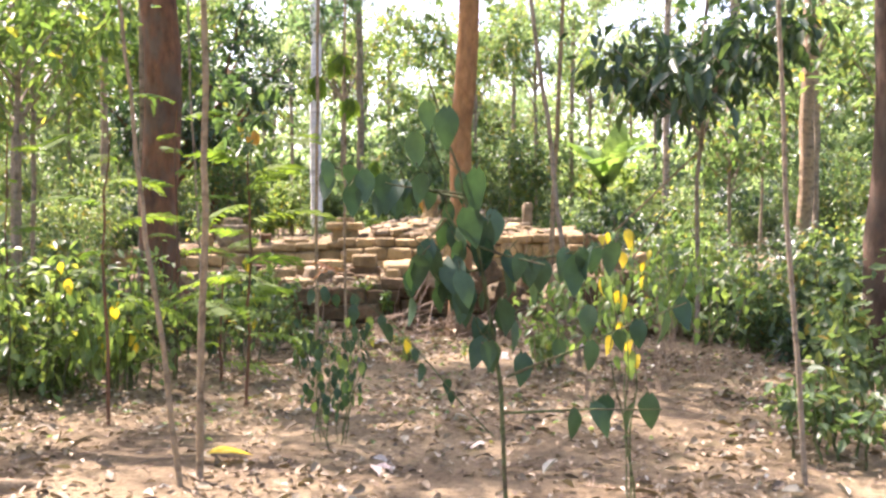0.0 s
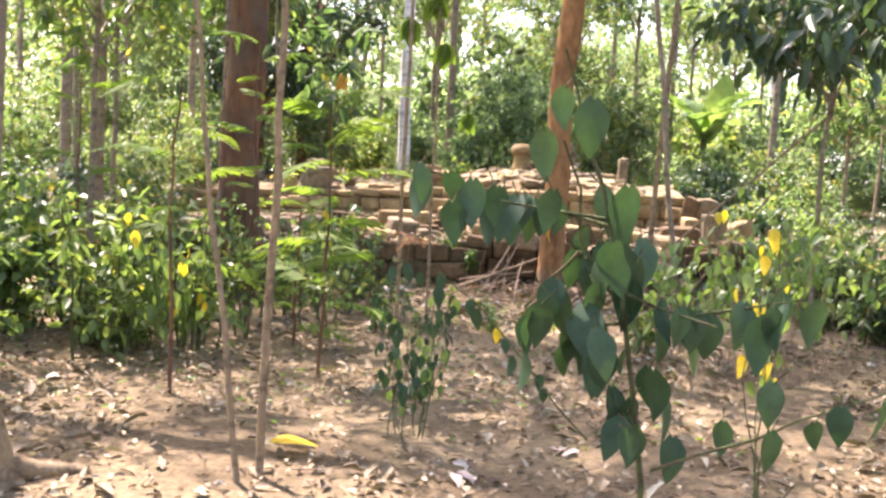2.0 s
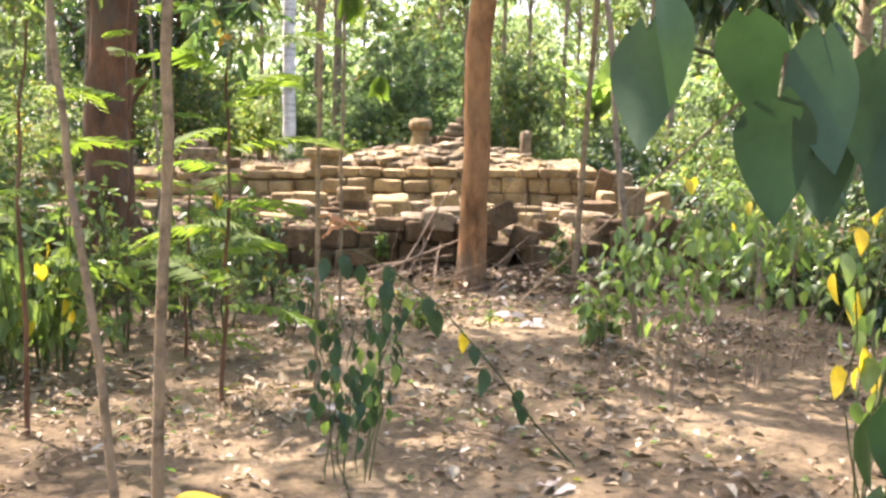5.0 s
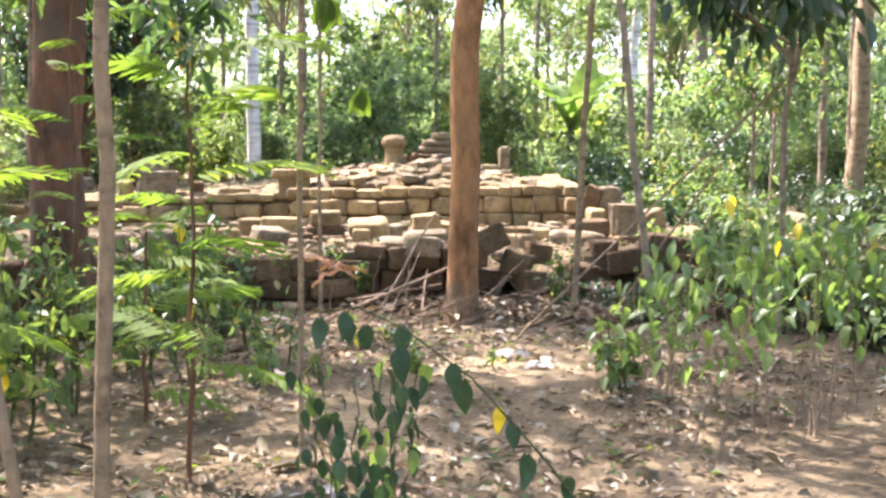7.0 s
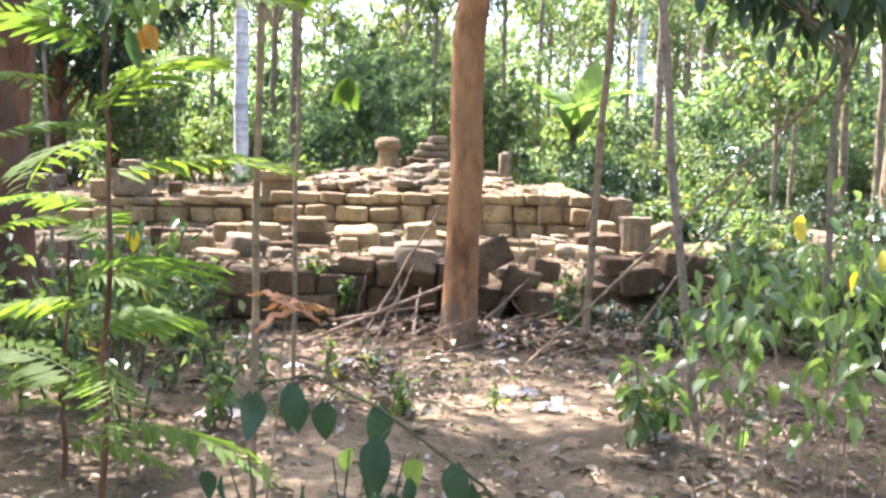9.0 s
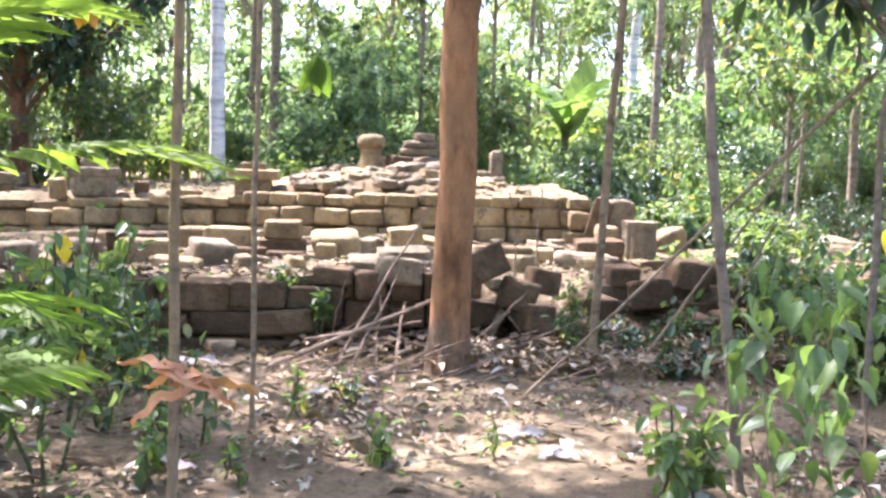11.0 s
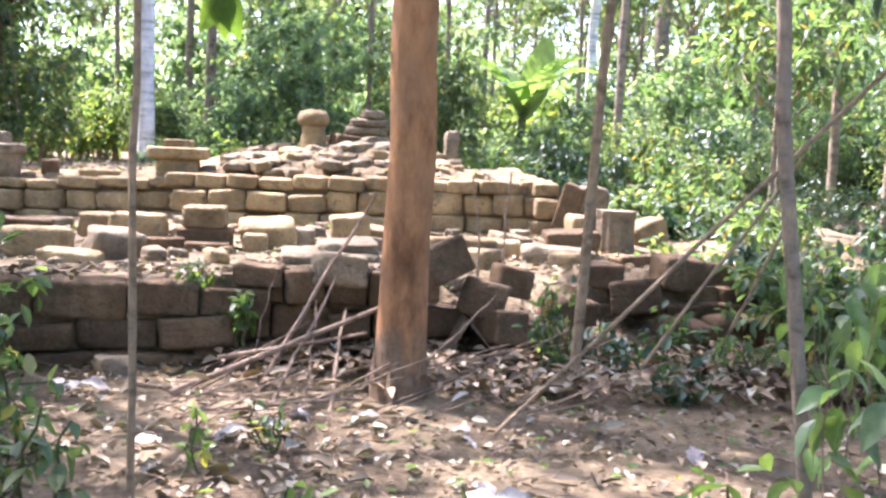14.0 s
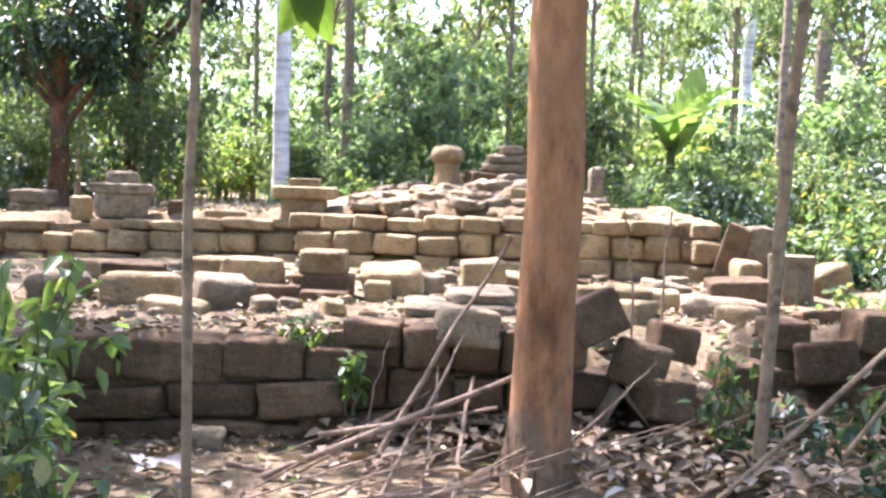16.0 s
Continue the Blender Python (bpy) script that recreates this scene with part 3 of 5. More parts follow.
def build_carved_stones():
    f = thing("stone_finial", (-0.285, 19.4, 1.46), "tan carved stone finial with a bulging round cap on the mound", "finial")
    part("shaft", lathe("shaft", [(0.19, 0), (0.185, 0.1), (0.165, 0.2), (0.15, 0.3), (0.165, 0.36)], STONE_TAN, 16, 1), None, f)
    part("cap", lathe("cap", [(0.14, 0.35), (0.195, 0.38), (0.215, 0.44), (0.205, 0.51), (0.16, 0.56), (0.07, 0.58)], STONE_TAN, 20, 2), None, f, "bulging round capstone")
    for i, (w, z, x) in enumerate(((0.66, 1.62, 0.5), (0.6, 1.74, 0.46), (0.52, 1.86, 0.5), (0.3, 1.98, 0.55))):
        loose_stone(x, 20.2, z, w, 0.5, 0.125, "grey", 3 * i - 4, seed=i, label="flat grey stone slab in a stack on the mound", group="stack of slabs on the mound")
    loose_stone(0.05, 19.75, 1.56, 0.34, 0.3, 0.16, "tan", 5, seed=2)
    loose_stone(0.12, 19.3, 1.5, 0.34, 0.3, 0.22, "brown", 20, (0, 6), seed=2)
    loose_stone(1.74, 20.5, 1.2, 0.2, 0.2, 0.66, "grey", 5, seed=1, label="short grey stone post standing on the mound", group="")
    loose_stone(1.4, 20.0, 1.25, 0.34, 0.26, 0.3, "tan", 12, seed=1)

    def pedestal(at, label, yaw, steps):
        p = thing("stone_pedestal", at, label, "pedestal", "stone pedestals")
        p.rotation_euler.z = yaw
        for i, (name, mat, w, d, z0, h, square) in enumerate(steps):
            part(name, stone_mesh(name, at[1] * 9 + i, mat, 8, square, 0.07, 0.05), None, p, at=(0, 0, z0), size=(w, d, h))

    pedestal((-1.87, 18.2, 1.09), "moulded tan stone pedestal with a stepped top", 0.06, (("body", STONE_TAN, 0.49, 0.45, 0.0, 0.25, 12.0), ("cornice", STONE_TAN, 0.69, 0.6, 0.235, 0.14, 12.0), ("top_step", STONE_TAN, 0.34, 0.34, 0.365, 0.10, 10.0)))
    pedestal((-4.1, 18.72, 1.0), "weathered grey stone basin block with a mossy lump on top", -0.12, (("body", STONE_GREY, 0.53, 0.5, 0.0, 0.36, 6.0), ("rim", STONE_GREY, 0.58, 0.54, 0.29, 0.13, 10.0), ("top_lump", STONE_GREY, 0.32, 0.32, 0.40, 0.16, 5.0)))
    loose_stone(-4.65, 18.9, 0.95, 0.24, 0.24, 0.30, "tan", 14, seed=2)
    loose_stone(-3.5, 18.9, 0.98, 0.2, 0.2, 0.26, "brown", 14, seed=3)
    loose_stone(-2.85, 18.7, 1.0, 0.5, 0.3, 0.16, "tan", 5, seed=4)
    loose_stone(-6.0, 20.6, 0.9, 0.5, 0.4, 0.2, "grey", 4, seed=1)
    loose_stone(-5.95, 20.6, 1.08, 0.56, 0.4, 0.2, "grey", -6, seed=3, label="squared grey block stacked on the upper platform", group="")
    q = thing("fluted_pillar", (2.70, 15.6, 0.5), "stump of a grey fluted stone pillar", "pillar")
    verts, faces = [], []
    sides = 48
    prof = [(0.205, 0.0), (0.20, 0.05), (0.192, 0.45), (0.2, 0.50), (0.2, 0.54)]
    for i, (r, z) in enumerate(prof):
        for k in range(sides):
            w = 2 * math.pi * k / sides
            g = r - (0.014 if (k % 4 in (1, 2)) and 0 < i < 4 else 0)
            verts.append((g * math.cos(w), g * math.sin(w), z))
    for i in range(len(prof) - 1):
        for k in range(sides):
            k2 = (k + 1) % sides
            faces.append((i * sides + k, i * sides + k2, (i + 1) * sides + k2, (i + 1) * sides + k))
    faces.append(tuple((len(prof) - 1) * sides + k for k in range(sides)))
    part("shaft", mesh_of("shaft", verts, faces, STONE_GREY, False), None, q)


build_carved_stones()

# ---- trees ----


def crown_mesh(name, seed, knots, per, spread, leaf, mat, droop=0.35, plain=False):
    rs = np.random.default_rng(seed)
    p, aims = clumps(rs, knots, per, spread)
    return leaf_cloud(name, p, aims, leaf, leaf * 0.45, mat, rs, droop, plain=plain)


def limbs_from(rng, top, n, reach, rise, r):
    """Limbs that leave a trunk near its top, and their ends."""
    lines, ends = [], []
    for i in range(n):
        w = 2 * math.pi * (i + rng.random() * 0.7) / n
        a = Vector(top) - Vector((0, 0, rng.uniform(0, rise * 0.6)))
        b = a + Vector((math.cos(w), math.sin(w), 0)) * reach * rng.uniform(0.5, 1.0) + Vector((0, 0, rise * rng.uniform(0.4, 1.0)))
        lines.append(stem_line(rng, a, b, r, r * 0.25, 5, reach * 0.03))
        ends += [a.lerp(b, f) for f in (0.55, 0.8, 1.0)]
        for k in range(2):
            c = a.lerp(b, rng.uniform(0.4, 0.8))
            d = c + Vector((rng.uniform(-1, 1), rng.uniform(-1, 1), rng.uniform(-0.1, 0.8))) * reach * 0.4
            lines.append(stem_line(rng, c, d, r * 0.45, r * 0.12, 3, reach * 0.02))
            ends.append(d)
    return lines, ends


def tree(at, height, radius, bark, label, leaf_mat, seed, lean=(0, 0), crown=(7, 2.2, 2.0), leaf=0.13, per=140, flare=1.25, taper=0.75, name="tree", group=""):
    """A tree with a tapering trunk, limbs and a crown of separate leaves."""
    rng = random.Random(seed)
    t = thing(name, at, label, "tree", group)
    top = (lean[0] * height, lean[1] * height, height)
    line = stem_line(rng, (0, 0, -0.15), top, radius, radius * taper, 14, radius * 0.25)
    line[0] = (line[0][0], radius * flare * 1.1)
    line[1] = (line[1][0], (line[1][1]) * (1 + (flare - 1) * 0.3))
    root = [(Vector((0, 0, -0.1)), radius * flare * 1.15), (Vector((0, 0, 0.08)), radius * flare)]
    line = [(p, r) for p, r in root] + [q for q in line if q[0].z > 0.25]
    part("trunk", tubes("trunk", [line], bark, 16), None, t)
    n, reach, rise = crown
    lines, ends = limbs_from(rng, top, n, reach, rise, radius * 0.4)
    for i in range(0, len(lines), 3):
        part("limb", tubes("limb", lines[i:i + 3], bark, 6), None, t)
    part("crown", crown_mesh("crown", seed, ends, per, (reach * 0.3, reach * 0.3, reach * 0.2), leaf, leaf_mat, plain=height > 4), None, t, "loose crown of small leaves")
    return t


def sapling(at, tip, r0, r1, bark, label, seed, leaves=None, wobble=0.02):
    """A thin bare pole of a young tree, with a leafy head out of reach."""
    rng = random.Random(seed)
    t = thing("sapling", at, label, "sapling", "thin saplings")
    top = Vector(tip) - Vector(at)
    line = stem_line(rng, (0, 0, -0.1), top, r0, r1, 16, wobble)
    part("stem", tubes("stem", [line], bark, 10), None, t)
    lines, ends = limbs_from(rng, top, 4, 0.8, 0.7, r1 * 0.6)
    for i in range(0, len(lines), 3):
        part("twig", tubes("twig", lines[i:i + 3], bark, 5), None, t)
    part("foliage", crown_mesh("foliage", seed, ends, leaves or 20, (0.25, 0.25, 0.2), 0.13, LEAF_FRESH), None, t)
    return t


# the trunk in the middle of the way, and the large tree with buttressed roots
middle = tree((0.19, 11.86, 0.05), 7.5, 0.143, BARK_TRUNK, "tall straight tree with smooth reddish-brown bark", LEAF_MID, 3, (0.02, 0.0), (11, 3.4, 2.4), 0.15, 115, 1.22, 0.8)
big = tree((-3.5, 11.95, 0.02), 8.5, 0.245, BARK_DARK, "large dark reddish tree with spreading buttress roots", LEAF_MID, 4, (0.005, 0.01), (12, 3.0, 2.6), 0.15, 11, 1.35, 0.8)
# Unseen limbs and leaves added to shade the slope right of the tree.
brng = random.Random(7)
wide = []
for tip in ((-1.9, 3.7, 8.6), (-1.1, 4.4, 8.4), (-2.5, 4.4, 8.5), (-3.2, 4.2, 8.8), (-2.6, 3.3, 8.9), (-2.0, 5.3, 8.7), (-1.2, 5.5, 8.6), (-0.4, 5.2, 8.6), (0.3, 4.6, 8.8), (-0.9, 4.0, 8.7), (-1.6, 4.8, 8.7)):
    part("limb", tubes("limb", [stem_line(brng, (0.14, 0, 6.9), tip, 0.055, 0.015, 7, 0.08)], BARK_RED, 6), None, middle)
    wide += [Vector((0.14, 0, 6.9)).lerp(Vector(tip), f) for f in (0.7, 0.85, 1.0)]
part("crown", crown_mesh("crown", 33, wide, 190, (0.75, 0.75, 0.5), 0.15, LEAF_MID), None, middle, "loose crown of small leaves")
for w, ln in ((0.3, 0.25), (2.8, 0.25), (-1.9, 0.22)):
    d = Vector((math.cos(w), math.sin(w), 0))
    part("root", tubes("root", [[(Vector((0, 0, 0.42)) + d * 0.10, 0.03), (Vector((0, 0, 0.2)) + d * 0.135, 0.036), (Vector((0, 0, 0.07)) + d * 0.18, 0.036), (Vector((0, 0, -0.02)) + d * ln, 0.02)]], BARK_TRUNK, 7), None, middle)
for w, ln in ((-0.5, 0.95), (0.4, 0.6), (-1.5, 0.7), (2.6, 0.8), (-2.6, 0.6)):
    d = Vector((math.cos(w), math.sin(w), 0))
    pts = [(Vector((0, 0, 0.75)) + d * 0.16, 0.07), (Vector((0, 0, 0.5)) + d * 0.26, 0.11), (Vector((0, 0, 0.26)) + d * 0.42, 0.11), (Vector((0, 0, 0.1)) + d * 0.65, 0.08), (Vector((0, 0, -0.02)) + d * ln, 0.03)]
    part("buttress_root", tubes("buttress_root", [pts], BARK_DARK, 8), None, big)
tree((-3.85, 12.3, 0.05), 7.0, 0.07, BARK_GREY, "slim grey tree beside the large dark tree", LEAF_MID, 5, (0.01, 0.0), (6, 1.8, 1.5), 0.12, 28)
tree((-3.3, 24.9, 0.85), 9.0, 0.155, BARK_WHITE, "pale ringed trunk of a tall palm-like tree", LEAF_BLUE_HAZE, 6, (0.0, 0.0), (8, 2.6, 2.0), 0.16, 120, 1.15)
tree((4.0, 8.9, 0.05), 6.5, 0.15, BARK_SHADE, "rough-barked tree, darkened for shade, at the edge of the clearing", LEAF_DARK, 8, (0.03, 0.0), (8, 2.4, 1.8), 0.15, 60)
tree((5.54, 14.9, 0.05), 7.0, 0.12, BARK_TAN, "pale tan tree trunk standing in the shrubs", LEAF_DARK, 9, (0.01, 0.0), (7, 2.0, 1.8), 0.16, 60)
tree((7.45, 33.0, 0.9), 10.0, 0.15, BARK_WHITE, "pale slender palm trunk behind the ruin", LEAF_BLUE_HAZE, 10, (0.01, 0.0), (8, 2.4, 1.6), 0.2, 100)
tree((10.72, 36.0, 0.95), 10.0, 0.26, BARK_GREY, "grey trunk of a tall tree beyond the ruin", LEAF_MID, 11, (0.0, 0.0), (8, 3.0, 2.0), 0.2, 120)

tree((-6.4, 22.6, 0.85), 2.6, 0.16, BARK_DARK, "dark shaded tree with a dense low crown behind the ruin", LEAF_DARK, 12, (0.02, 0.0), (10, 1.9, 2.2), 0.2, 45)

tree((-5.6, 23.6, 0.85), 3.8, 0.13, BARK_DARK, "shaded tree with a dense dark crown behind the ruin", LEAF_DARK, 18, (0.02, 0.0), (12, 2.2, 2.6), 0.2, 45)

# dark-leaved tree with a low drooping crown
rng = random.Random(31)
mango = thing("tree", (2.85, 10.9, 0.08), "slim tree with a low crown of large dark drooping leaves", "tree")
part("trunk", tubes("trunk", [stem_line(rng, (0, 0, -0.1), (0.1, 0, 4.6), 0.026, 0.02, 12, 0.03)], BARK_GREY, 10), None, mango)
ml, me_ = limbs_from(rng, (0.05, 0, 2.9), 13, 1.25, 1.3, 0.018)
for i in range(0, len(ml), 3):
    part("limb", tubes("limb", ml[i:i + 3], BARK_GREY, 5), None, mango)
part("crown", crown_mesh("crown", 31, me_, 13, (0.36, 0.36, 0.3), 0.22, LEAF_DARK, 0.8), None, mango, "dark drooping leaves")

# added tall trees whose crowns shade the clearing, and leafy young trees at its edges
SHADE = "tall tree added for the shade of its wide leafy crown"
for i, (x, y, h, reach) in enumerate(((-4.15, 14.0, 8.6, 4.6), (-9.0, 18.6, 8.0, 3.0), (-9.4, 6.0, 8.0, 3.0), (-2.4, 27.5, 9.0, 3.0), (7.2, 10.4, 7.5, 2.8))):
    tree(on_ground(x, y), h, 0.11, BARK_GREY, SHADE, LEAF_MID, 150 + i, (0.01 * (i % 3 - 1), 0), (12, reach, 2.4), 0.15, 140 if i == 0 else 85, group="shade trees")
# Added out of view; it leans so its crown shades the path.
tree(on_ground(-4.7, 6.0), 8.6, 0.1, BARK_GREY, SHADE, LEAF_MID, 160, (0.13, 0.34), (10, 1.9, 1.6), 0.15, 60, group="shade trees")
# Right of the path a darker leaf stands in for shade.
for i, (x, y, h, r) in enumerate(((-4.4, 9.9, 2.9, 1.3), (-5.4, 12.6, 3.2, 1.4), (5.6, 12.2, 2.8, 1.2), (5.2, 9.4, 2.6, 1.2), (4.9, 16.8, 2.6, 1.3), (6.3, 19.4, 3.0, 1.4), (-4.2, 14.0, 3.4, 1.0))):
    tree(on_ground(x, y), h, 0.035, BARK_GREY, "young tree with loose green leaves", LEAF_FRESH if x < 0 else LEAF_MID, 170 + i, (0.02, 0), (10, r, 1.5), 0.17, 16, group="leafy young trees")

# thin saplings round the way
sapling((-1.325, 5.22, 0.08), (-1.235, 5.15, 3.6), 0.021, 0.015, BARK_TAN, "thin tan sapling rising in a V beside another", 41, wobble=0.012)
sapling((-1.385, 5.10, 0.08), (-1.825, 5.3, 3.2), 0.017, 0.008, BARK_TAN, "thin sapling leaning away from its neighbour", 42, wobble=0.012)
sapling((-1.0, 7.6, 0.08), (-0.98, 7.6, 4.2), 0.0155, 0.012, BARK_TAN, "straight slim tan sapling", 43, leaves=9, wobble=0.008)
sapling((-1.04, 10.15, 0.08), (-1.03, 10.1, 4.6), 0.016, 0.012, BARK_TAN, "thin straight dark sapling with light green leaves", 44, wobble=0.008)
sapling((1.285, 12.0, 0.08), (1.48, 12.0, 4.6), 0.034, 0.024, BARK_TAN, "slim tan sapling leaning a little", 45, wobble=0.006)
sapling((1.30, 9.15, 0.08), (0.69, 9.1, 4.4), 0.025, 0.02, BARK_GREY, "crooked slim grey sapling", 46, wobble=0.012)
sapling((1.89, 5.0, 0.08), (1.62, 5.0, 4.0), 0.015, 0.009, BARK_GREY, "very thin grey sapling", 47, wobble=0.01)
sapling((-2.6, 10.4, 0.08), (-2.75, 10.4, 4.2), 0.015, 0.01, BARK_GREY, "thin dark sapling in the shrubs", 48, leaves=6, wobble=0.01)

# ---- shrubs ----


def shrub_parts(t, seed, height, width, leaf, mat, stems=6, per=34, lo=0.35, bark=None, broad=0.55, plain=False):
    rng = random.Random(seed)
    ends = []
    for i in range(stems):
        w = rng.uniform(0, 2 * math.pi)
        tip = Vector((math.cos(w) * width * rng.uniform(0.2, 1), math.sin(w) * width * rng.uniform(0.2, 1), height * rng.uniform(0.6, 1)))
        foot = Vector((tip.x * 0.45 + rng.uniform(-0.08, 0.08), tip.y * 0.45 + rng.uniform(-0.08, 0.08), -0.05))
        lines = [stem_line(rng, foot, tip, 0.006 + 0.006 * height ** 0.5, 0.004, 6, 0.03)]
        ends += [foot.lerp(tip, f) for f in (lo + 0.2, 0.75, 1.0)]
        for k in range(3):
            c = foot.lerp(tip, rng.uniform(lo, 0.85))
            d = c + Vector((rng.uniform(-1, 1), rng.uniform(-1, 1), rng.uniform(-0.1, 0.5))) * width * 0.5
            lines.append(stem_line(rng, c, d, 0.006, 0.003, 3, 0.01))
            ends += [d, c.lerp(d, 0.6)]
        part("stem", tubes("stem", lines, bark or STEM_GREEN, 5), None, t)
    rs = np.random.default_rng(seed)
    p, aims = clumps(rs, ends, per, (width * 0.22, width * 0.22, height * 0.12))
    part("foliage", leaf_cloud("foliage", p, aims, leaf, leaf * broad, mat, rs, 0.4, 0.2, plain), None, t)


def shrub(at, height, width, leaf, mat, label, seed, **kw):
    t = thing("shrub", at, label, "shrub", kw.pop("group", "undergrowth shrubs"))
    shrub_parts(t, seed, height, width, leaf, mat, **kw)
    return t


G = "leafy shrub with fresh green leaves beside the path"
shrub(on_ground(0.95, 9.0), 0.5, 0.25, 0.1, LEAF_FRESH, G, 65, stems=4, per=4)
shrub(on_ground(1.2, 12.1), 0.75, 0.17, 0.075, LEAF_MID, "small upright green seedling by the broken wall", 66, stems=4, per=5, lo=0.15)
shrub(on_ground(-2.7, 7.9), 1.15, 0.5, 0.11, LEAF_FRESH, "yellow-green shrub in dappled light", 67, stems=8, per=4, lo=0.2)
shrub(on_ground(-3.2, 7.5), 1.25, 0.6, 0.11, LEAF_FRESH, "dense green shrub in dappled light", 68, stems=9, per=5, lo=0.2)
shrub(on_ground(-2.3, 9.8), 0.7, 0.35, 0.10, LEAF_MID, "dark green shrub at the edge of the clearing", 69, stems=6, per=4)
shrub(on_ground(-2.35, 11.6), 1.15, 0.5, 0.13, LEAF_FRESH, "green shrub growing against the wall", 70, stems=6, per=4)
shrub(on_ground(-4.7, 12.0), 1.0, 0.6, 0.12, LEAF_MID, "green shrub growing against the wall", 71, stems=8, per=12)
shrub(on_ground(-4.6, 10.6), 1.3, 0.8, 0.12, LEAF_MID, "dense leafy undergrowth shrub", 72, stems=9, per=16)
shrub(on_ground(-5.6, 9.4), 1.5, 0.9, 0.12, LEAF_FRESH, "dense leafy undergrowth shrub", 73, stems=9, per=16)
shrub(on_ground(-4.4, 8.2), 1.3, 0.7, 0.12, LEAF_FRESH, "dense leafy undergrowth shrub", 91, stems=9, per=14)
shrub(on_ground(-3.9, 6.6), 1.0, 0.6, 0.11, LEAF_FRESH, "dense leafy undergrowth shrub", 92, stems=8, per=10)
shrub(on_ground(3.2, 12.7), 0.8, 0.6, 0.11, LEAF_MID, "green bush beside the tumbled blocks", 74, stems=8, per=14)
shrub(on_ground(2.2, 12.5), 0.25, 0.32, 0.14, LEAF_DARK, "low dark green plant among tumbled blocks", 75, stems=4, per=1)
shrub((-0.75, 12.5, 0.3), 0.32, 0.12, 0.09, LEAF_FRESH, "small seedling sprouting from the wall", 78, stems=3, per=2)
shrub((-1.05, 12.7, 0.55), 0.2, 0.2, 0.07, LEAF_FRESH, "low green weeds on the wall's edge", 79, stems=5, per=6)
shrub(on_ground(-1.9, 11.0), 0.45, 0.15, 0.09, LEAF_FRESH, "young green seedling on bare soil", 80, stems=4, per=2)
shrub(on_ground(-0.35, 9.6), 0.3, 0.12, 0.07, LEAF_FRESH, "young green seedling on bare soil", 81, stems=3, per=2)
shrub(on_ground(-1.4, 9.2), 0.35, 0.13, 0.08, LEAF_FRESH, "young green seedling on bare soil", 82, stems=3, per=2)
# Two right-hand shrubs in a darker leaf, shade put into the colour.
shrub(on_ground(2.3, 5.6), 0.6, 0.4, 0.09, LEAF_MID, "green shrub with yellowing leaves", 83, stems=7, per=6)
shrub(on_ground(2.9, 6.6), 1.15, 0.6, 0.1, LEAF_MID, "green shrub with yellowing leaves", 84, stems=8, per=8)
# Darker leaves on these bushes replace the shade over the right side.
for i, (x, y, h) in enumerate(((3.7, 11.6, 1.0), (3.9, 13.6, 0.9), (3.4, 14.8, 0.7), (4.3, 15.6, 0.9), (3.9, 16.6, 0.7), (4.6, 17.6, 0.9), (4.1, 18.9, 0.7), (3.5, 20.3, 0.8), (5.0, 19.9, 1.1), (2.9, 22.0, 0.8), (4.2, 22.2, 0.9), (0.9, 22.8, 0.9), (-0.8, 23.0, 1.1), (5.2, 12.6, 1.2), (4.6, 10.4, 1.2), (3.9, 9.6, 1.0))):
    shrub((x, y, ground_z(x, y)), h * (1.0 if y < 15 else 1.35), 0.75, 0.12, (LEAF_MID, LEAF_DARK, LEAF_MID)[i % 3], "green bush growing beside the ruin", 200 + i, stems=8, per=14)

for i, (x, y, h, w, mat) in enumerate(((1.6, 12.5, 0.3, 0.3, LEAF_DARK), (1.9, 11.9, 0.2, 0.35, LEAF_DARK), (2.5, 12.0, 0.35, 0.4, LEAF_MID), (2.9, 12.1, 0.6, 0.4, LEAF_MID), (1.55, 13.0, 0.25, 0.3, LEAF_MID), (2.3, 12.9, 0.4, 0.3, LEAF_MID), (3.3, 12.9, 0.7, 0.4, LEAF_MID), (3.2, 11.4, 0.7, 0.5, LEAF_FRESH))):
    shrub(on_ground(x, y), h, w, 0.09, mat, "low leafy weed on the littered soil", 240 + i, stems=5, per=2, group="low weeds near the ruin")

for i, (x, y, h) in enumerate(((-1.5, 22.6, 1.0), (-0.9, 22.9, 1.15), (-0.3, 22.7, 1.0), (2.6, 21.6, 0.9), (3.2, 21.0, 0.85))):
    shrub((x, y, ground_z(x, y)), h, 0.5, 0.12, LEAF_FRESH, "sunlit yellow-green bush behind the mound", 260 + i, stems=7, per=10)

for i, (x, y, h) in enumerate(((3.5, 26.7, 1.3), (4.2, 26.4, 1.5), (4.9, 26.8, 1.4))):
    shrub((x, y, ground_z(x, y)), h, 0.7, 0.15, LEAF_BLUE_HAZE, "haze-paled green bush before the banana plant", 270 + i, stems=8, per=14)

urng = random.Random(88)
for i in range(26):
    x, y = urng.uniform(-4.5, -2.9), urng.uniform(7.7, 11.2)
    shrub(on_ground(x, y), urng.uniform(0.3, 0.75), urng.uniform(0.2, 0.4), urng.uniform(0.07, 0.11), (LEAF_MID, LEAF_FRESH, LEAF_FRESH)[i % 3], "low leafy undergrowth plant in dappled shade", 300 + i, stems=5, per=3, lo=0.2, group="undergrowth at the clearing's edge")
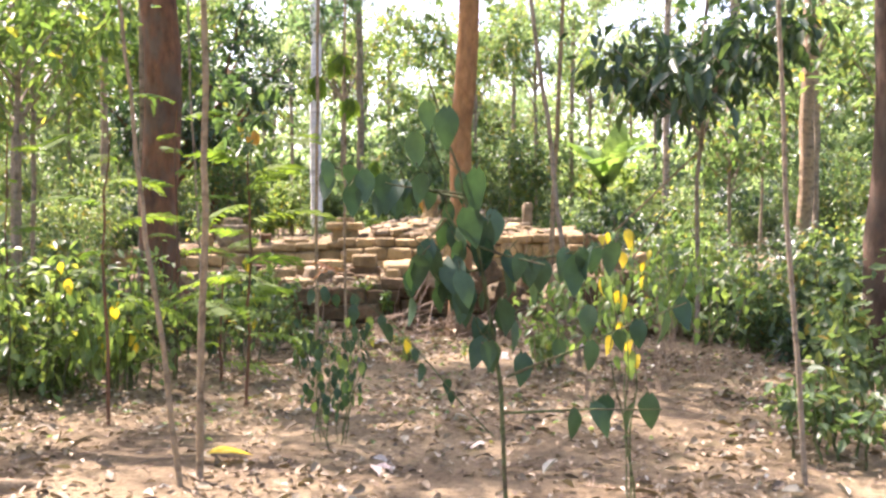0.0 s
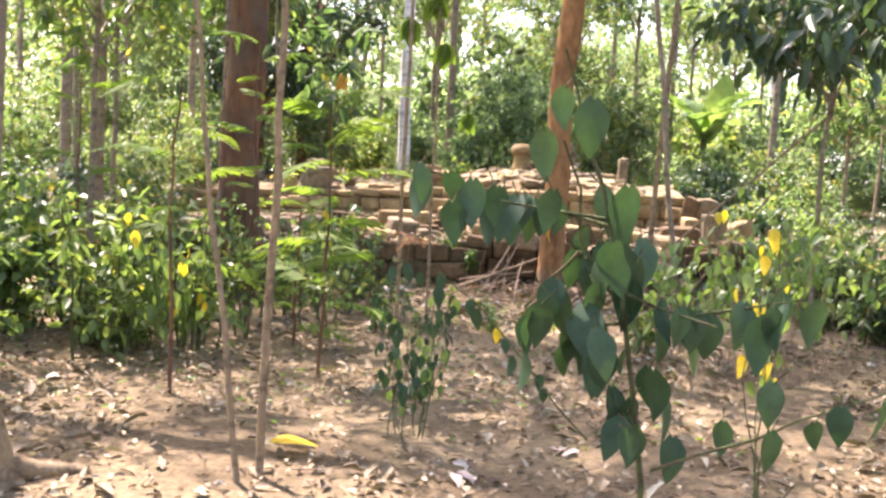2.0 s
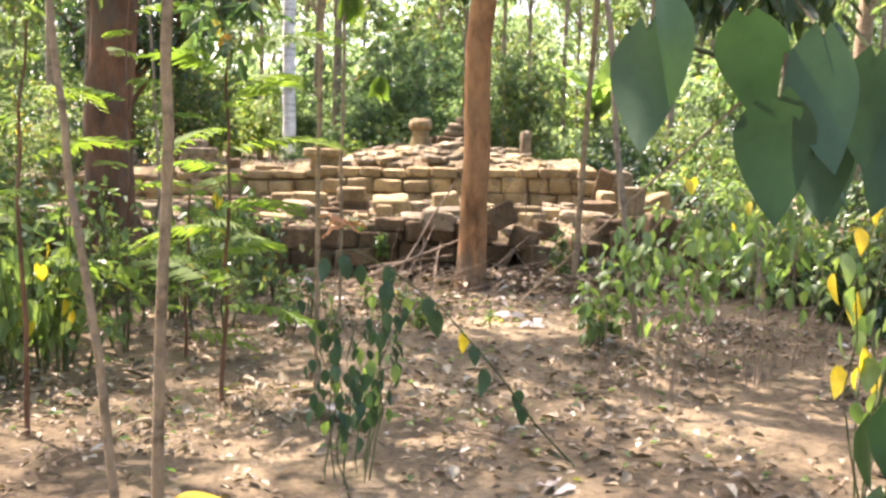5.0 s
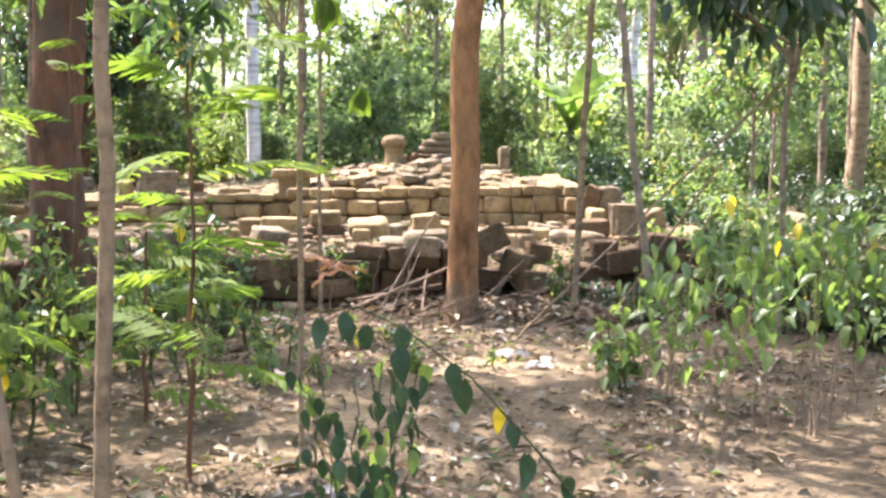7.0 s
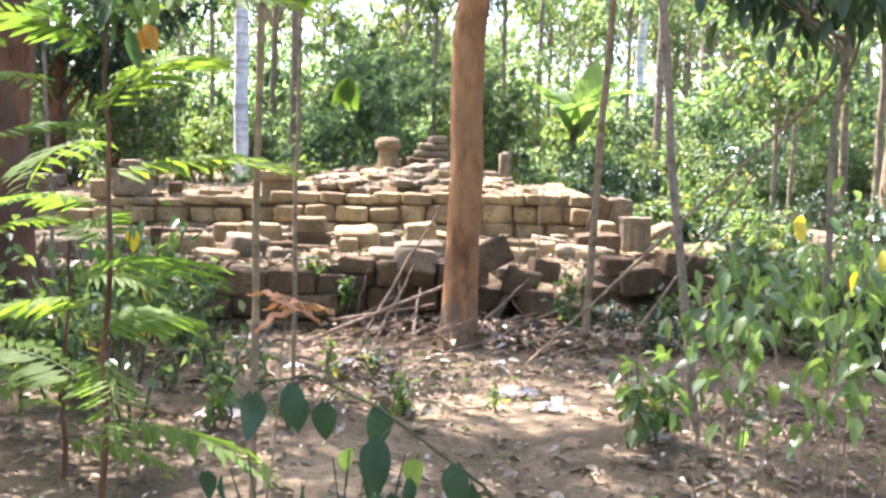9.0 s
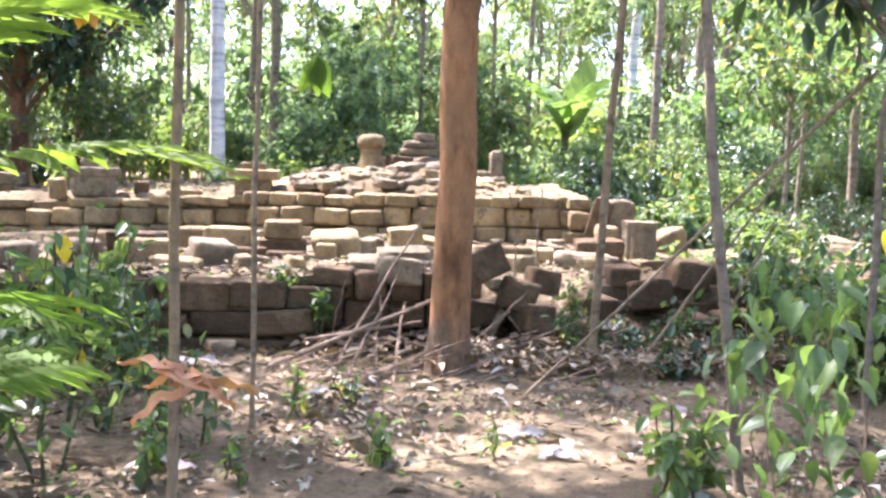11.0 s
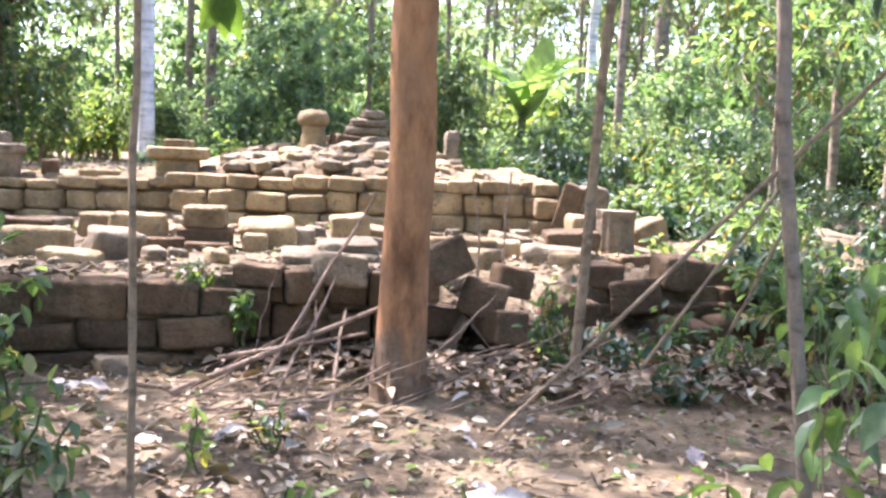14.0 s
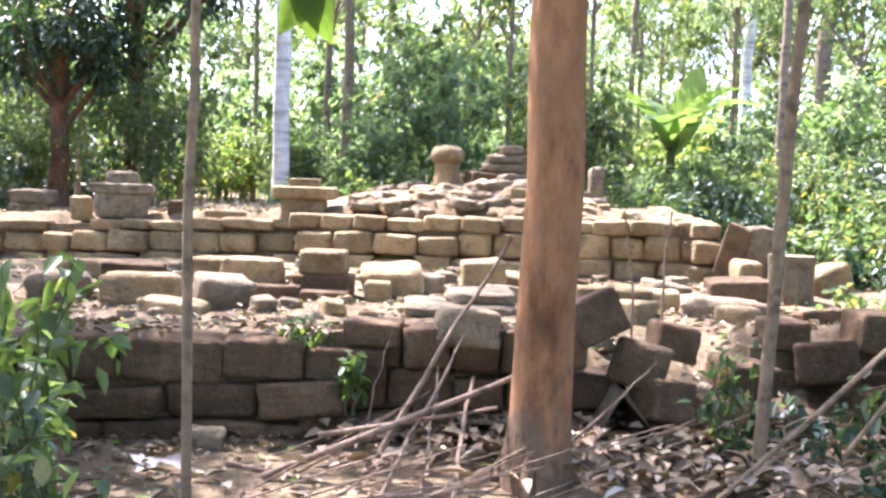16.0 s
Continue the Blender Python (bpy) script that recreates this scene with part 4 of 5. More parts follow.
for i, (x, y, h) in enumerate(((-2.5, 8.6, 0.9), (-1.9, 9.3, 0.8), (-2.2, 10.2, 1.15), (-1.6, 10.6, 0.75), (-2.7, 9.6, 1.2), (-1.45, 9.9, 0.55), (-3.0, 10.6, 1.2), (-1.9, 11.2, 0.8))):
    shrub(on_ground(x, y), h, 0.34, 0.095, (LEAF_FRESH, LEAF_MID)[i % 2], "airy green shrub with scattered leaves before the wall", 380 + i, stems=4, per=2, lo=0.35, group="airy shrubs before the wall")
for i in range(14):
    x, y = urng.uniform(2.9, 4.6), urng.uniform(9.3, 12.2)
    shrub(on_ground(x, y), urng.uniform(0.3, 0.8), urng.uniform(0.2, 0.4), urng.uniform(0.07, 0.11), (LEAF_MID, LEAF_DARK, LEAF_MID)[i % 3], "low leafy undergrowth plant in dappled shade", 330 + i, stems=5, per=5, lo=0.2, group="undergrowth at the clearing's edge")
for i in range(11):
    x, y = urng.uniform(-2.2, 0.9), urng.uniform(8.8, 11.5)
    shrub(on_ground(x, y), urng.uniform(0.15, 0.32), 0.08, urng.uniform(0.05, 0.075), (LEAF_FRESH, LEAF_MID)[i % 2], "thin green seedling on the littered soil", 360 + i, stems=2, per=1, lo=0.4, group="seedlings on the forest floor")

# the dense wall of undergrowth and young trees behind and beside the ruin: a few built, the rest copies
KINDS = []
for i, (h, w, leaf, mat) in enumerate(((2.6, 1.4, 0.18, LEAF_BLUE_HAZE), (3.2, 1.5, 0.18, LEAF_BLUE_HAZE), (1.9, 1.3, 0.155, LEAF_FRESH), (3.8, 1.6, 0.19, LEAF_BLUE_HAZE), (2.3, 1.4, 0.165, LEAF_BLUE_HAZE), (4.4, 1.5, 0.18, LEAF_MID))):
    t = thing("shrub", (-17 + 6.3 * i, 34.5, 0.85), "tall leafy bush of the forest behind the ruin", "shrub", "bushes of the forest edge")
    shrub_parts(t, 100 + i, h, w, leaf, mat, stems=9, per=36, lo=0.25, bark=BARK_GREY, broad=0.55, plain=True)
    KINDS.append(t)
# Bushes with darker leaves, colour used in place of shade.
SHADED_KINDS = []
for i, (h, w, leaf, mat) in enumerate(((2.4, 1.4, 0.16, LEAF_MID), (2.0, 1.3, 0.15, LEAF_DARK), (3.4, 1.5, 0.16, LEAF_MID))):
    t = thing("shrub", (9.5 + 2.6 * i, 23.2, 0.8), "leafy forest-edge bush, its green darkened in place of shade", "shrub", "bushes of the forest edge")
    shrub_parts(t, 130 + i, h, w, leaf, mat, stems=9, per=30, lo=0.2, bark=BARK_GREY, broad=0.5, plain=True)
    SHADED_KINDS.append(t)
YOUNG = []
for i, (h, mat) in enumerate(((4.2, LEAF_MID), (5.2, LEAF_BLUE_HAZE), (6.2, LEAF_FRESH), (5.0, LEAF_MID))):
    YOUNG.append(tree((-11 + 6.5 * i, 28.5, 0.82), h, 0.05 + 0.012 * i, BARK_GREY, "slender forest tree with a loose green crown", mat, 120 + i, (0.01 * i - 0.015, 0), (8, 1.7 + 0.15 * i, 2.6), 0.16, 58, group="forest trees"))


def spread_forest():
    rng = random.Random(77)

    def far(x, y, kinds, s):
        view = (x + 0.3) / max(1, y - 5)
        if kinds is KINDS and 20 < y < 32 and (0.15 < view < 0.30 or 0.40 < view < 0.48 or -0.185 < view < -0.115):
            s *= 0.42
        # Shaded flanks of the forest get the darkened bushes.
        if kinds is KINDS and (x > 3 and y < 24 or x < -3.6 and y < 28):
            kinds = SHADED_KINDS
        copy_thing(rng.choice(kinds), pose(x, y, ground_z(x, y) - 0.03, 0, 0, rng.uniform(0, 360)) @ Matrix.Scale(s, 4))

    for row, (y, step, lo, hi) in enumerate(((23.8, 1.5, -13, 14), (25.8, 1.7, -14, 15), (28.8, 1.9, -17, 18), (33, 2.2, -21, 22), (38, 2.6, -25, 26))):
        x = lo
        while x < hi:
            far(x + rng.uniform(-0.5, 0.5), y + rng.uniform(-0.8, 0.8), KINDS, rng.uniform(0.55, 0.95) * (1.0, 1.1, 1.25, 1.6, 1.9)[row])
            x += step * rng.uniform(0.8, 1.2)
    for y in (12.5, 14.5, 17, 19.5, 21.8):
        for side in (-1, 1):
            x0 = 6.8 if side < 0 else 5.0
            for k in range(4):
                far(side * (x0 + k * 1.6 + rng.uniform(0, 0.8)), y + rng.uniform(-0.8, 0.8), KINDS, rng.uniform(0.5, 0.85))
    for y in (6.5, 8.5, 10.5):
        for side in (-1, 1):
            for k in range(3):
                far(side * (5.4 + k * 1.6 + rng.uniform(0, 0.7)), y + rng.uniform(-0.8, 0.8), KINDS, rng.uniform(0.45, 0.75))
    for y, step, lo, hi in ((26, 3.6, -14, 15), (31, 3.6, -18, 19), (37, 3.2, -24, 25), (40, 3.2, -26, 27), (43, 3.4, -28, 29)):
        x = lo
        while x < hi:
            far(x + rng.uniform(-1, 1), y + rng.uniform(-1.5, 1.5), YOUNG, rng.uniform(0.8, 1.4))
            x += step * rng.uniform(0.75, 1.3)
    for x, y in ((-6.2, 14), (-8, 17), (-7, 20), (-9.5, 12), (6.5, 17), (7.5, 20), (9, 15), (8, 11.5), (-6.8, 9), (6.5, 7.5), (-5.2, 4.5), (5.4, 3.5), (-5.6, 0.5), (4.4, -0.5), (0.5, -5), (-3, -4), (3.4, -4.5), (-8.5, 6.5), (-9, 2)):
        far(x, y, YOUNG, rng.uniform(0.9, 1.3))


spread_forest()


# far woods that close the view
def far_woods():
    rs = np.random.default_rng(5)
    n = 95000
    a = rs.uniform(-math.pi, math.pi, n)
    r = rs.uniform(44, 62, n)
    x, y = r * np.sin(a), 8 + r * np.cos(a)
    top = 10.6 + 1.2 * np.sin(a * 17) + 1.4 * np.sin(a * 41 + 1) + 1.2 * np.sin(a * 90)
    z = 0.6 + rs.uniform(0, 1, n) ** 1.15 * top
    p = np.stack([x, y, z], 1)
    # The leaf colour here carries the haze of distance.
    me = leaf_cloud("far_woods", p, rs.normal(0, 1, (n, 3)), 0.6, 0.36, LEAF_BLUE_HAZE, rs, plain=True)
    tagged(new("far_woods", me), "distant woods of mixed green leaves", "woods", kind="stuff")


far_woods()

# ---- banana plant, feathery saplings and near leaves ----


def blade(length, width, arch, segs=10, torn=0, rng=None, fold=0.2):
    """A long arching leaf blade along +x from the origin, rising and then drooping, with its midrib. Returns verts and faces."""
    verts, faces = [], []
    for i in range(segs + 1):
        f = i / segs
        x = length * (f - 0.25 * arch * f * f)
        z = length * (0.9 * arch * f * (0.9 - f))
        w = width * 0.5 * math.sin(math.pi * min(1, 0.06 + f * 0.94)) ** 0.6
        verts += [(x, -w, z + w * fold), (x, 0, z), (x, w, z + w * fold)]
    for i in range(segs):
        o = 3 * i
        cut = rng and rng.random() < torn
        if not cut:
            faces.append((o, o + 1, o + 4, o + 3))
        if not (rng and rng.random() < torn):
            faces.append((o + 1, o + 2, o + 5, o + 4))
    return verts, faces


def banana(at, seed, size, label):
    rng = random.Random(seed)
    t = thing("banana_plant", at, label, "banana plant", "banana plants")
    part("pseudostem", tubes("pseudostem", [stem_line(rng, (0, 0, -0.1), (0, 0, 1.5 * size), 0.13 * size, 0.07 * size, 6, 0.01)], STEM_GREEN, 12), None, t)
    for i in range(9):
        v, f = blade(2.0 * size * rng.uniform(0.85, 1.15), 0.5 * size, rng.uniform(0.5, 1.0), 14, 0.05, rng)
        up = rng.uniform(8, 45)
        part("leaf", mesh_of("leaf", v, f, LEAF_BANANA), None, t, at=(0, 0, 1.45 * size), turn=(0, radians(-up), radians(i * 137 + rng.uniform(-15, 15))))
    v, f = blade(1.7 * size, 0.6 * size, 0.15, 12)
    part("leaf", mesh_of("leaf", v, f, LEAF_FRESH), None, t, "bright young leaf standing upright", at=(0, 0, 1.4 * size), turn=(radians(84), radians(-74), 0))
    return t


banana((4.85, 29.6, 0.75), 3, 1.28, "banana plant with broad arching leaves and one bright upright leaf")
banana((8.2, 28.5, 0.85), 5, 1.1, "banana plant with torn arching leaves")


def frond_mesh(name, pairs, length, leaflet, mat, seed):
    """A feathery leaf along +x: narrow separate leaflets on both sides of a drooping rib."""
    rng = random.Random(seed)

    def rib(f):
        return Vector((length * f, 0.0, length * (0.3 * f - 0.5 * f * f)))

    verts, faces = [], []
    for i in range(pairs + 1):
        verts += [rib(i / pairs) - Vector((0, 0.003, 0)), rib(i / pairs) + Vector((0, 0.003, 0))]
    for i in range(pairs):
        faces.append((2 * i, 2 * i + 2, 2 * i + 3, 2 * i + 1))
    for i in range(1, pairs + 1):
        f = i / pairs
        for s in (-1, 1):
            k = max(leaflet * math.sin(math.pi * (0.16 + 0.74 * f)), leaflet * 0.35) * rng.uniform(0.85, 1.1)
            d = Vector((0.5 + 0.5 * f * f + rng.uniform(-0.1, 0.1), s * 0.9, -0.25 + rng.uniform(-0.14, 0.14))).normalized()
            w = Vector((k * 0.125, 0, 0))
            foot = 2 * i + (s > 0)
            p = verts[foot]
            o = len(verts)
            verts += [p + d * k * 0.3 - w, p + d * k * 0.7 - w * 0.8, p + d * k - Vector((0, 0, k * 0.1)), p + d * k * 0.7 + w * 0.8, p + d * k * 0.3 + w]
            ring = (foot, o, o + 1, o + 2, o + 3, o + 4)
            faces.append(ring if s < 0 else tuple(reversed(ring)))
    return mesh_of(name, verts, faces, mat, False)


FRONDS = [frond_mesh("frond", 15, 0.46, 0.15, LEAF_FERN, s) for s in range(3)]


def feathery_sapling(at, height, seed, n, label, lo=0.3, size=1.0):
    rng = random.Random(seed)
    t = thing("feathery_sapling", at, label, "sapling", "feathery saplings")
    line = stem_line(rng, (0, 0, -0.05), (0.03, 0, height), 0.014, 0.006, 10, 0.02)
    part("stem", tubes("stem", [line], BARK_DARK, 8), None, t)
    for i in range(n):
        f = lo + (1 - lo) * i / max(1, n - 1)
        p = Vector(line[0][0]).lerp(line[-1][0], f)
        k = size * rng.uniform(0.75, 1.2)
        part("frond", FRONDS[i % 3], None, t, at=p, turn=(rng.uniform(-0.3, 0.3), rng.uniform(-0.35, 0.1), i * 2.4 + rng.uniform(-0.4, 0.4)), size=(k, k, k))
    return t


crowned = feathery_sapling((-1.5, 7.3, 0.08), 1.95, 5, 14, "slim dark sapling with feathery yellow-green fronds", 0.3, 1.25)
frs = np.random.default_rng(52)
head, ways = clumps(frs, [(0.03, 0, 2.0), (-0.12, 0.05, 2.15), (0.15, -0.05, 2.2), (0.0, 0.1, 2.4), (0.25, 0.1, 2.45), (-0.22, 0, 2.4)], 20, (0.2, 0.2, 0.16))
part("foliage", leaf_cloud("foliage", head, ways, 0.13, 0.055, LEAF_MID, frs, 0.5, 0.2), None, crowned, "tuft of broader mid-green leaves at the tip")
feathery_sapling((-1.95, 8.4, 0.08), 1.1, 6, 7, "low sapling with feathery green fronds", 0.2, 1.0)
feathery_sapling((-2.3, 6.6, 0.08), 2.0, 7, 8, "slim sapling with feathery yellow-green fronds", 0.45)
feathery_sapling((-2.5, 9.0, 0.08), 2.5, 8, 10, "tall slim sapling with feathery fronds", 0.45)
feathery_sapling((-3.9, 8.6, 0.08), 2.2, 9, 10, "tall slim sapling with feathery fronds", 0.4)


def heart_leaf(name, mat, seed, crumple=0.006):
    """One broad pointed leaf along +x, cupped along its midrib, its tip turned down."""
    rng = random.Random(seed)
    n = 8
    verts, faces = [], []
    for i in range(n + 1):
        f = i / n
        w = 0.32 * (math.sin(math.pi * f ** 0.62) ** 0.85 if 0 < f < 1 else 0.0) + (0.06 if i == 0 else 0)
        x, z = f, -0.28 * f * f
        for s in (-1, -0.5, 0, 0.5, 1):
            verts.append((x - (0.10 * abs(s) if i == 0 else 0), w * s, z + 0.10 * abs(s) * w * 4 * 0.5 + rng.uniform(-crumple, crumple)))
    for i in range(n):
        for k in range(4):
            o = i * 5 + k
            faces.append((o, o + 1, o + 6, o + 5))
    return mesh_of(name, verts, faces, mat)


HEARTS = [heart_leaf("leaf", LEAF_HEART, s) for s in range(3)]
HEARTS_YELLOW = heart_leaf("leaf", LEAF_YELLOW, 9)
ORANGE_LEAF = heart_leaf("leaf", LEAF_ORANGE, 6, 0.04)


def heart_plant():
    """The tall plant with dark heart-shaped leaves that the path passes."""
    rng = random.Random(12)
    t = thing("heart_leaf_plant", (0.165, 2.65, 0.06), "tall leafy plant with dark green heart-shaped leaves", "plant")
    main = [(0.03, 0, -0.05), (0.02, 0, 0.5), (0.0, 0, 0.97), (-0.028, 0.01, 1.156), (-0.064, 0, 1.357), (-0.114, 0, 1.564), (-0.145, 0, 1.642), (-0.177, -0.01, 1.749), (-0.203, -0.02, 1.826)]
    twin = [(-0.038, 0.03, 1.298), (-0.104, 0.05, 1.376), (-0.15, 0.06, 1.455), (-0.153, 0.06, 1.554), (-0.194, 0.06, 1.652)]
    stems = [[(Vector(p), 0.0075 - 0.0006 * i) for i, p in enumerate(main)], [(Vector(p), 0.004 - 0.0004 * i) for i, p in enumerate(twin)]]
    arms = (((-0.092, 0, 1.486), (-0.474, 0.06, 1.58)), ((-0.1, 0, 1.5), (-0.31, -0.08, 1.53)), ((0.016, 0, 1.0), (0.52, 0.05, 1.2)), ((-0.059, 0, 1.357), (0.113, -0.06, 1.31)), ((-0.048, 0, 1.297), (-0.16, 0.08, 1.27)), ((0.08, 0, 1.32), (0.3, 0.04, 1.36)), ((-0.01, 0, 1.09), (-0.05, -0.05, 1.1)), ((-0.15, 0, 1.435), (-0.25, 0.06, 1.28)), ((0.0, 0, 0.9), (0.42, -0.1, 0.93)))
    for a, b in arms:
        stems.append(stem_line(rng, a, b, 0.004, 0.002, 5, 0.012))
    for line in stems:
        part("stem", tubes("stem", [line], STEM_GREEN, 6), None, t)
    # leaves: across, up, length
    spots = [(-0.202, 1.753, 0.074), (-0.148, 1.725, 0.097), (-0.234, 1.666, 0.087), (-0.475, 1.57, 0.078), (-0.403, 1.52, 0.074), (-0.334, 1.517, 0.074), (-0.29, 1.528, 0.087), (-0.215, 1.509, 0.05), (-0.07, 1.565, 0.11), (-0.019, 1.457, 0.092), (-0.037, 1.417, 0.124), (-0.134, 1.411, 0.083), (-0.182, 1.355, 0.087), (-0.137, 1.326, 0.11), (-0.25, 1.267, 0.055), (-0.248, 1.211, 0.069), (-0.16, 1.254, 0.078), (-0.105, 1.23, 0.078), (-0.068, 1.155, 0.087), (0.011, 1.299, 0.083), (0.108, 1.301, 0.101), (0.198, 1.333, 0.097), (0.025, 1.168, 0.092), (-0.036, 1.085, 0.083), (0.064, 1.057, 0.083), (0.243, 1.194, 0.078), (0.165, 1.096, 0.064), (-0.001, 1.218, 0.092)]
    for a, b in arms:
        for f in (0.45, 0.6, 0.72, 0.85, 1.0):
            p = Vector(a).lerp(Vector(b), f)
            spots.append((p.x, p.z + 0.01, rng.uniform(0.06, 0.09)))
    for i in range(22):
        f = rng.random()
        spots.append((-0.02 - 0.13 * f + rng.uniform(-0.07, 0.07), 1.08 + 0.5 * f, rng.uniform(0.06, 0.1)))
    for i, (x, z, k) in enumerate(spots):
        at = Vector((x, rng.uniform(-0.09, 0.11), z))
        tip = at + Vector((rng.uniform(-0.03, 0.03), rng.uniform(-0.03, 0.03), 0.03))
        stalk = part("leaf_stalk", tubes("leaf_stalk", [[(at, 0.0012), (tip, 0.0016)]], STEM_GREEN, 4), None, t)
        yellow = i == 7
        part("leaf", ORANGE_LEAF if yellow else HEARTS[i % 3], None, stalk, "yellowing leaf" if yellow else "", at=at, turn=(rng.uniform(-0.6, 0.6), radians(rng.uniform(52, 95)), rng.choice((-1.57, 1.57)) + rng.uniform(-0.9, 0.9)), size=(k * 1.12, k * rng.uniform(1.0, 1.2), k))


heart_plant()


def broadleaf_shrub(at, height, width, stems, leaves, label, seed, meshes, size=0.12, loose=0.06, lo=0.35):
    """A small shrub whose broad leaves hang singly from thin stems."""
    rng = random.Random(seed)
    t = thing("broadleaf_shrub", at, label, "shrub", "broad-leaved shrubs")
    for i in range(stems):
        w = rng.uniform(0, 6.3)
        tip = Vector((math.cos(w) * width * rng.uniform(0.3, 1), math.sin(w) * width * rng.uniform(0.3, 1), height * rng.uniform(0.7, 1)))
        line = stem_line(rng, (tip.x * rng.uniform(0.1, 0.7) + rng.uniform(-0.06, 0.06), tip.y * rng.uniform(0.1, 0.7) + rng.uniform(-0.06, 0.06), -0.05), tip, 0.0045, 0.002, 7, 0.035)
        part("stem", tubes("stem", [line], TWIG if loose > 0.08 else STEM_GREEN, 6), None, t)
        for k in range(leaves):
            f = lo + (1 - lo) * ((k + rng.random()) / leaves) ** (0.6 if loose > 0.08 else 1)
            p = line[0][0].lerp(tip, f) + Vector((rng.uniform(-loose, loose), rng.uniform(-loose, loose), rng.uniform(-0.5, 0.5) * loose))
            s = size * rng.uniform(0.7, 1.2)
            part("leaf", rng.choice(meshes), None, t, at=p, turn=(rng.uniform(-0.4, 0.4), radians(rng.uniform(10, 78) if loose > 0.08 else rng.uniform(52, 92)), rng.uniform(0, 6.3)), size=(s, s * (0.82 if loose > 0.08 else 1.0), s))
    return t


FRESH_LEAVES = [heart_leaf("leaf", LEAF_FRESH, 20 + s) for s in range(3)]
BUSH_LEAVES = [heart_leaf("leaf", m, 30 + s, 0.02) for s, m in enumerate((LEAF_FRESH, LEAF_FRESH, LEAF_MID, LEAF_BANANA))]
broadleaf_shrub(on_ground(-0.69, 6.05), 0.88, 0.24, 9, 13, "wilting shrub with dark hanging heart-shaped leaves", 1, HEARTS + [BUSH_LEAVES[1]], 0.07)


def arching_plant():
    """A thin stem that bows over, with heart-shaped leaves hanging from it."""
    rng = random.Random(44)
    foot = Vector(on_ground(0.36, 6.32))
    t = thing("arching_plant", foot, "thin arching green stem with hanging heart-shaped leaves", "plant")
    way = [Vector(p) - foot for p in ((0.36, 6.32, 0.04), (0.12, 6.12, 0.32), (-0.07, 6.0, 0.58), (-0.32, 6.0, 0.86), (-0.55, 6.0, 1.03), (-0.70, 6.0, 1.10), (-0.82, 6.0, 1.08))]
    part("stem", tubes("stem", [[(p, 0.006 - 0.0006 * i) for i, p in enumerate(way)]], STEM_GREEN, 6), None, t)
    for i in range(13):
        f = 1.3 + 4.6 * (i + rng.random() * 0.5) / 13
        k = int(f)
        p = way[k].lerp(way[min(k + 1, 6)], f - k)
        q = p + Vector((rng.uniform(-0.05, 0.05), rng.uniform(-0.05, 0.05), -rng.uniform(0.0, 0.05)))
        stalk = part("leaf_stalk", tubes("leaf_stalk", [[(p, 0.002), (q, 0.0015)]], STEM_GREEN, 4), None, t)
        size = rng.uniform(0.075, 0.12)
        part("leaf", HEARTS_YELLOW if i == 4 else rng.choice(HEARTS), None, stalk, "yellowing leaf" if i == 4 else "", at=q, turn=(rng.uniform(-0.3, 0.3), radians(rng.uniform(62, 88)), rng.choice((-1.57, 1.57, -1.2)) + rng.uniform(-0.6, 0.6)), size=(size, size, size))


arching_plant()
broadleaf_shrub(on_ground(0.95, 7.6), 1.0, 0.45, 8, 17, "light green shrub with broad leaves on bare stems", 3, BUSH_LEAVES, 0.09, 0.12, 0.5)
broadleaf_shrub(on_ground(1.6, 7.9), 1.42, 0.62, 10, 20, "light green shrub with broad leaves on bare stems", 4, BUSH_LEAVES * 5 + [HEARTS_YELLOW], 0.095, 0.16, 0.5)
broadleaf_shrub(on_ground(1.3, 8.8), 1.1, 0.45, 6, 8, "green shrub with large drooping leaves", 5, BUSH_LEAVES[1:], 0.12, 0.1, 0.5)
broadleaf_shrub(on_ground(-2.75, 7.6), 1.1, 0.45, 9, 8, "shrub with yellow and green leaves in the sun", 6, FRESH_LEAVES * 2 + [HEARTS_YELLOW], 0.12)
broadleaf_shrub(on_ground(0.98, 4.68), 1.42, 0.2, 4, 7, "slim shrub with bright yellow leaves", 7, FRESH_LEAVES + [HEARTS_YELLOW] * 2, 0.085, lo=0.66)
broadleaf_shrub(on_ground(-2.2, 10.9), 1.0, 0.35, 7, 8, "green shrub with broad hanging leaves by the wall", 8, FRESH_LEAVES + [HEARTS[0], HEARTS_YELLOW], 0.14)
broadleaf_shrub(on_ground(-2.3, 12.0), 1.05, 0.3, 6, 6, "green creeper with broad leaves hanging over the wall", 9, FRESH_LEAVES, 0.15)


BIG = "shrub with large broad green leaves beside the tumbled blocks"
broadleaf_shrub(on_ground(2.75, 11.4), 0.95, 0.5, 9, 7, BIG, 21, BUSH_LEAVES, 0.16, 0.12)
broadleaf_shrub(on_ground(3.45, 11.7), 1.0, 0.5, 9, 7, BIG, 22, BUSH_LEAVES, 0.16, 0.12)
broadleaf_shrub(on_ground(2.2, 8.5), 1.2, 0.5, 8, 15, "light green shrub with broad leaves on bare stems", 23, BUSH_LEAVES, 0.095, 0.13, 0.5)


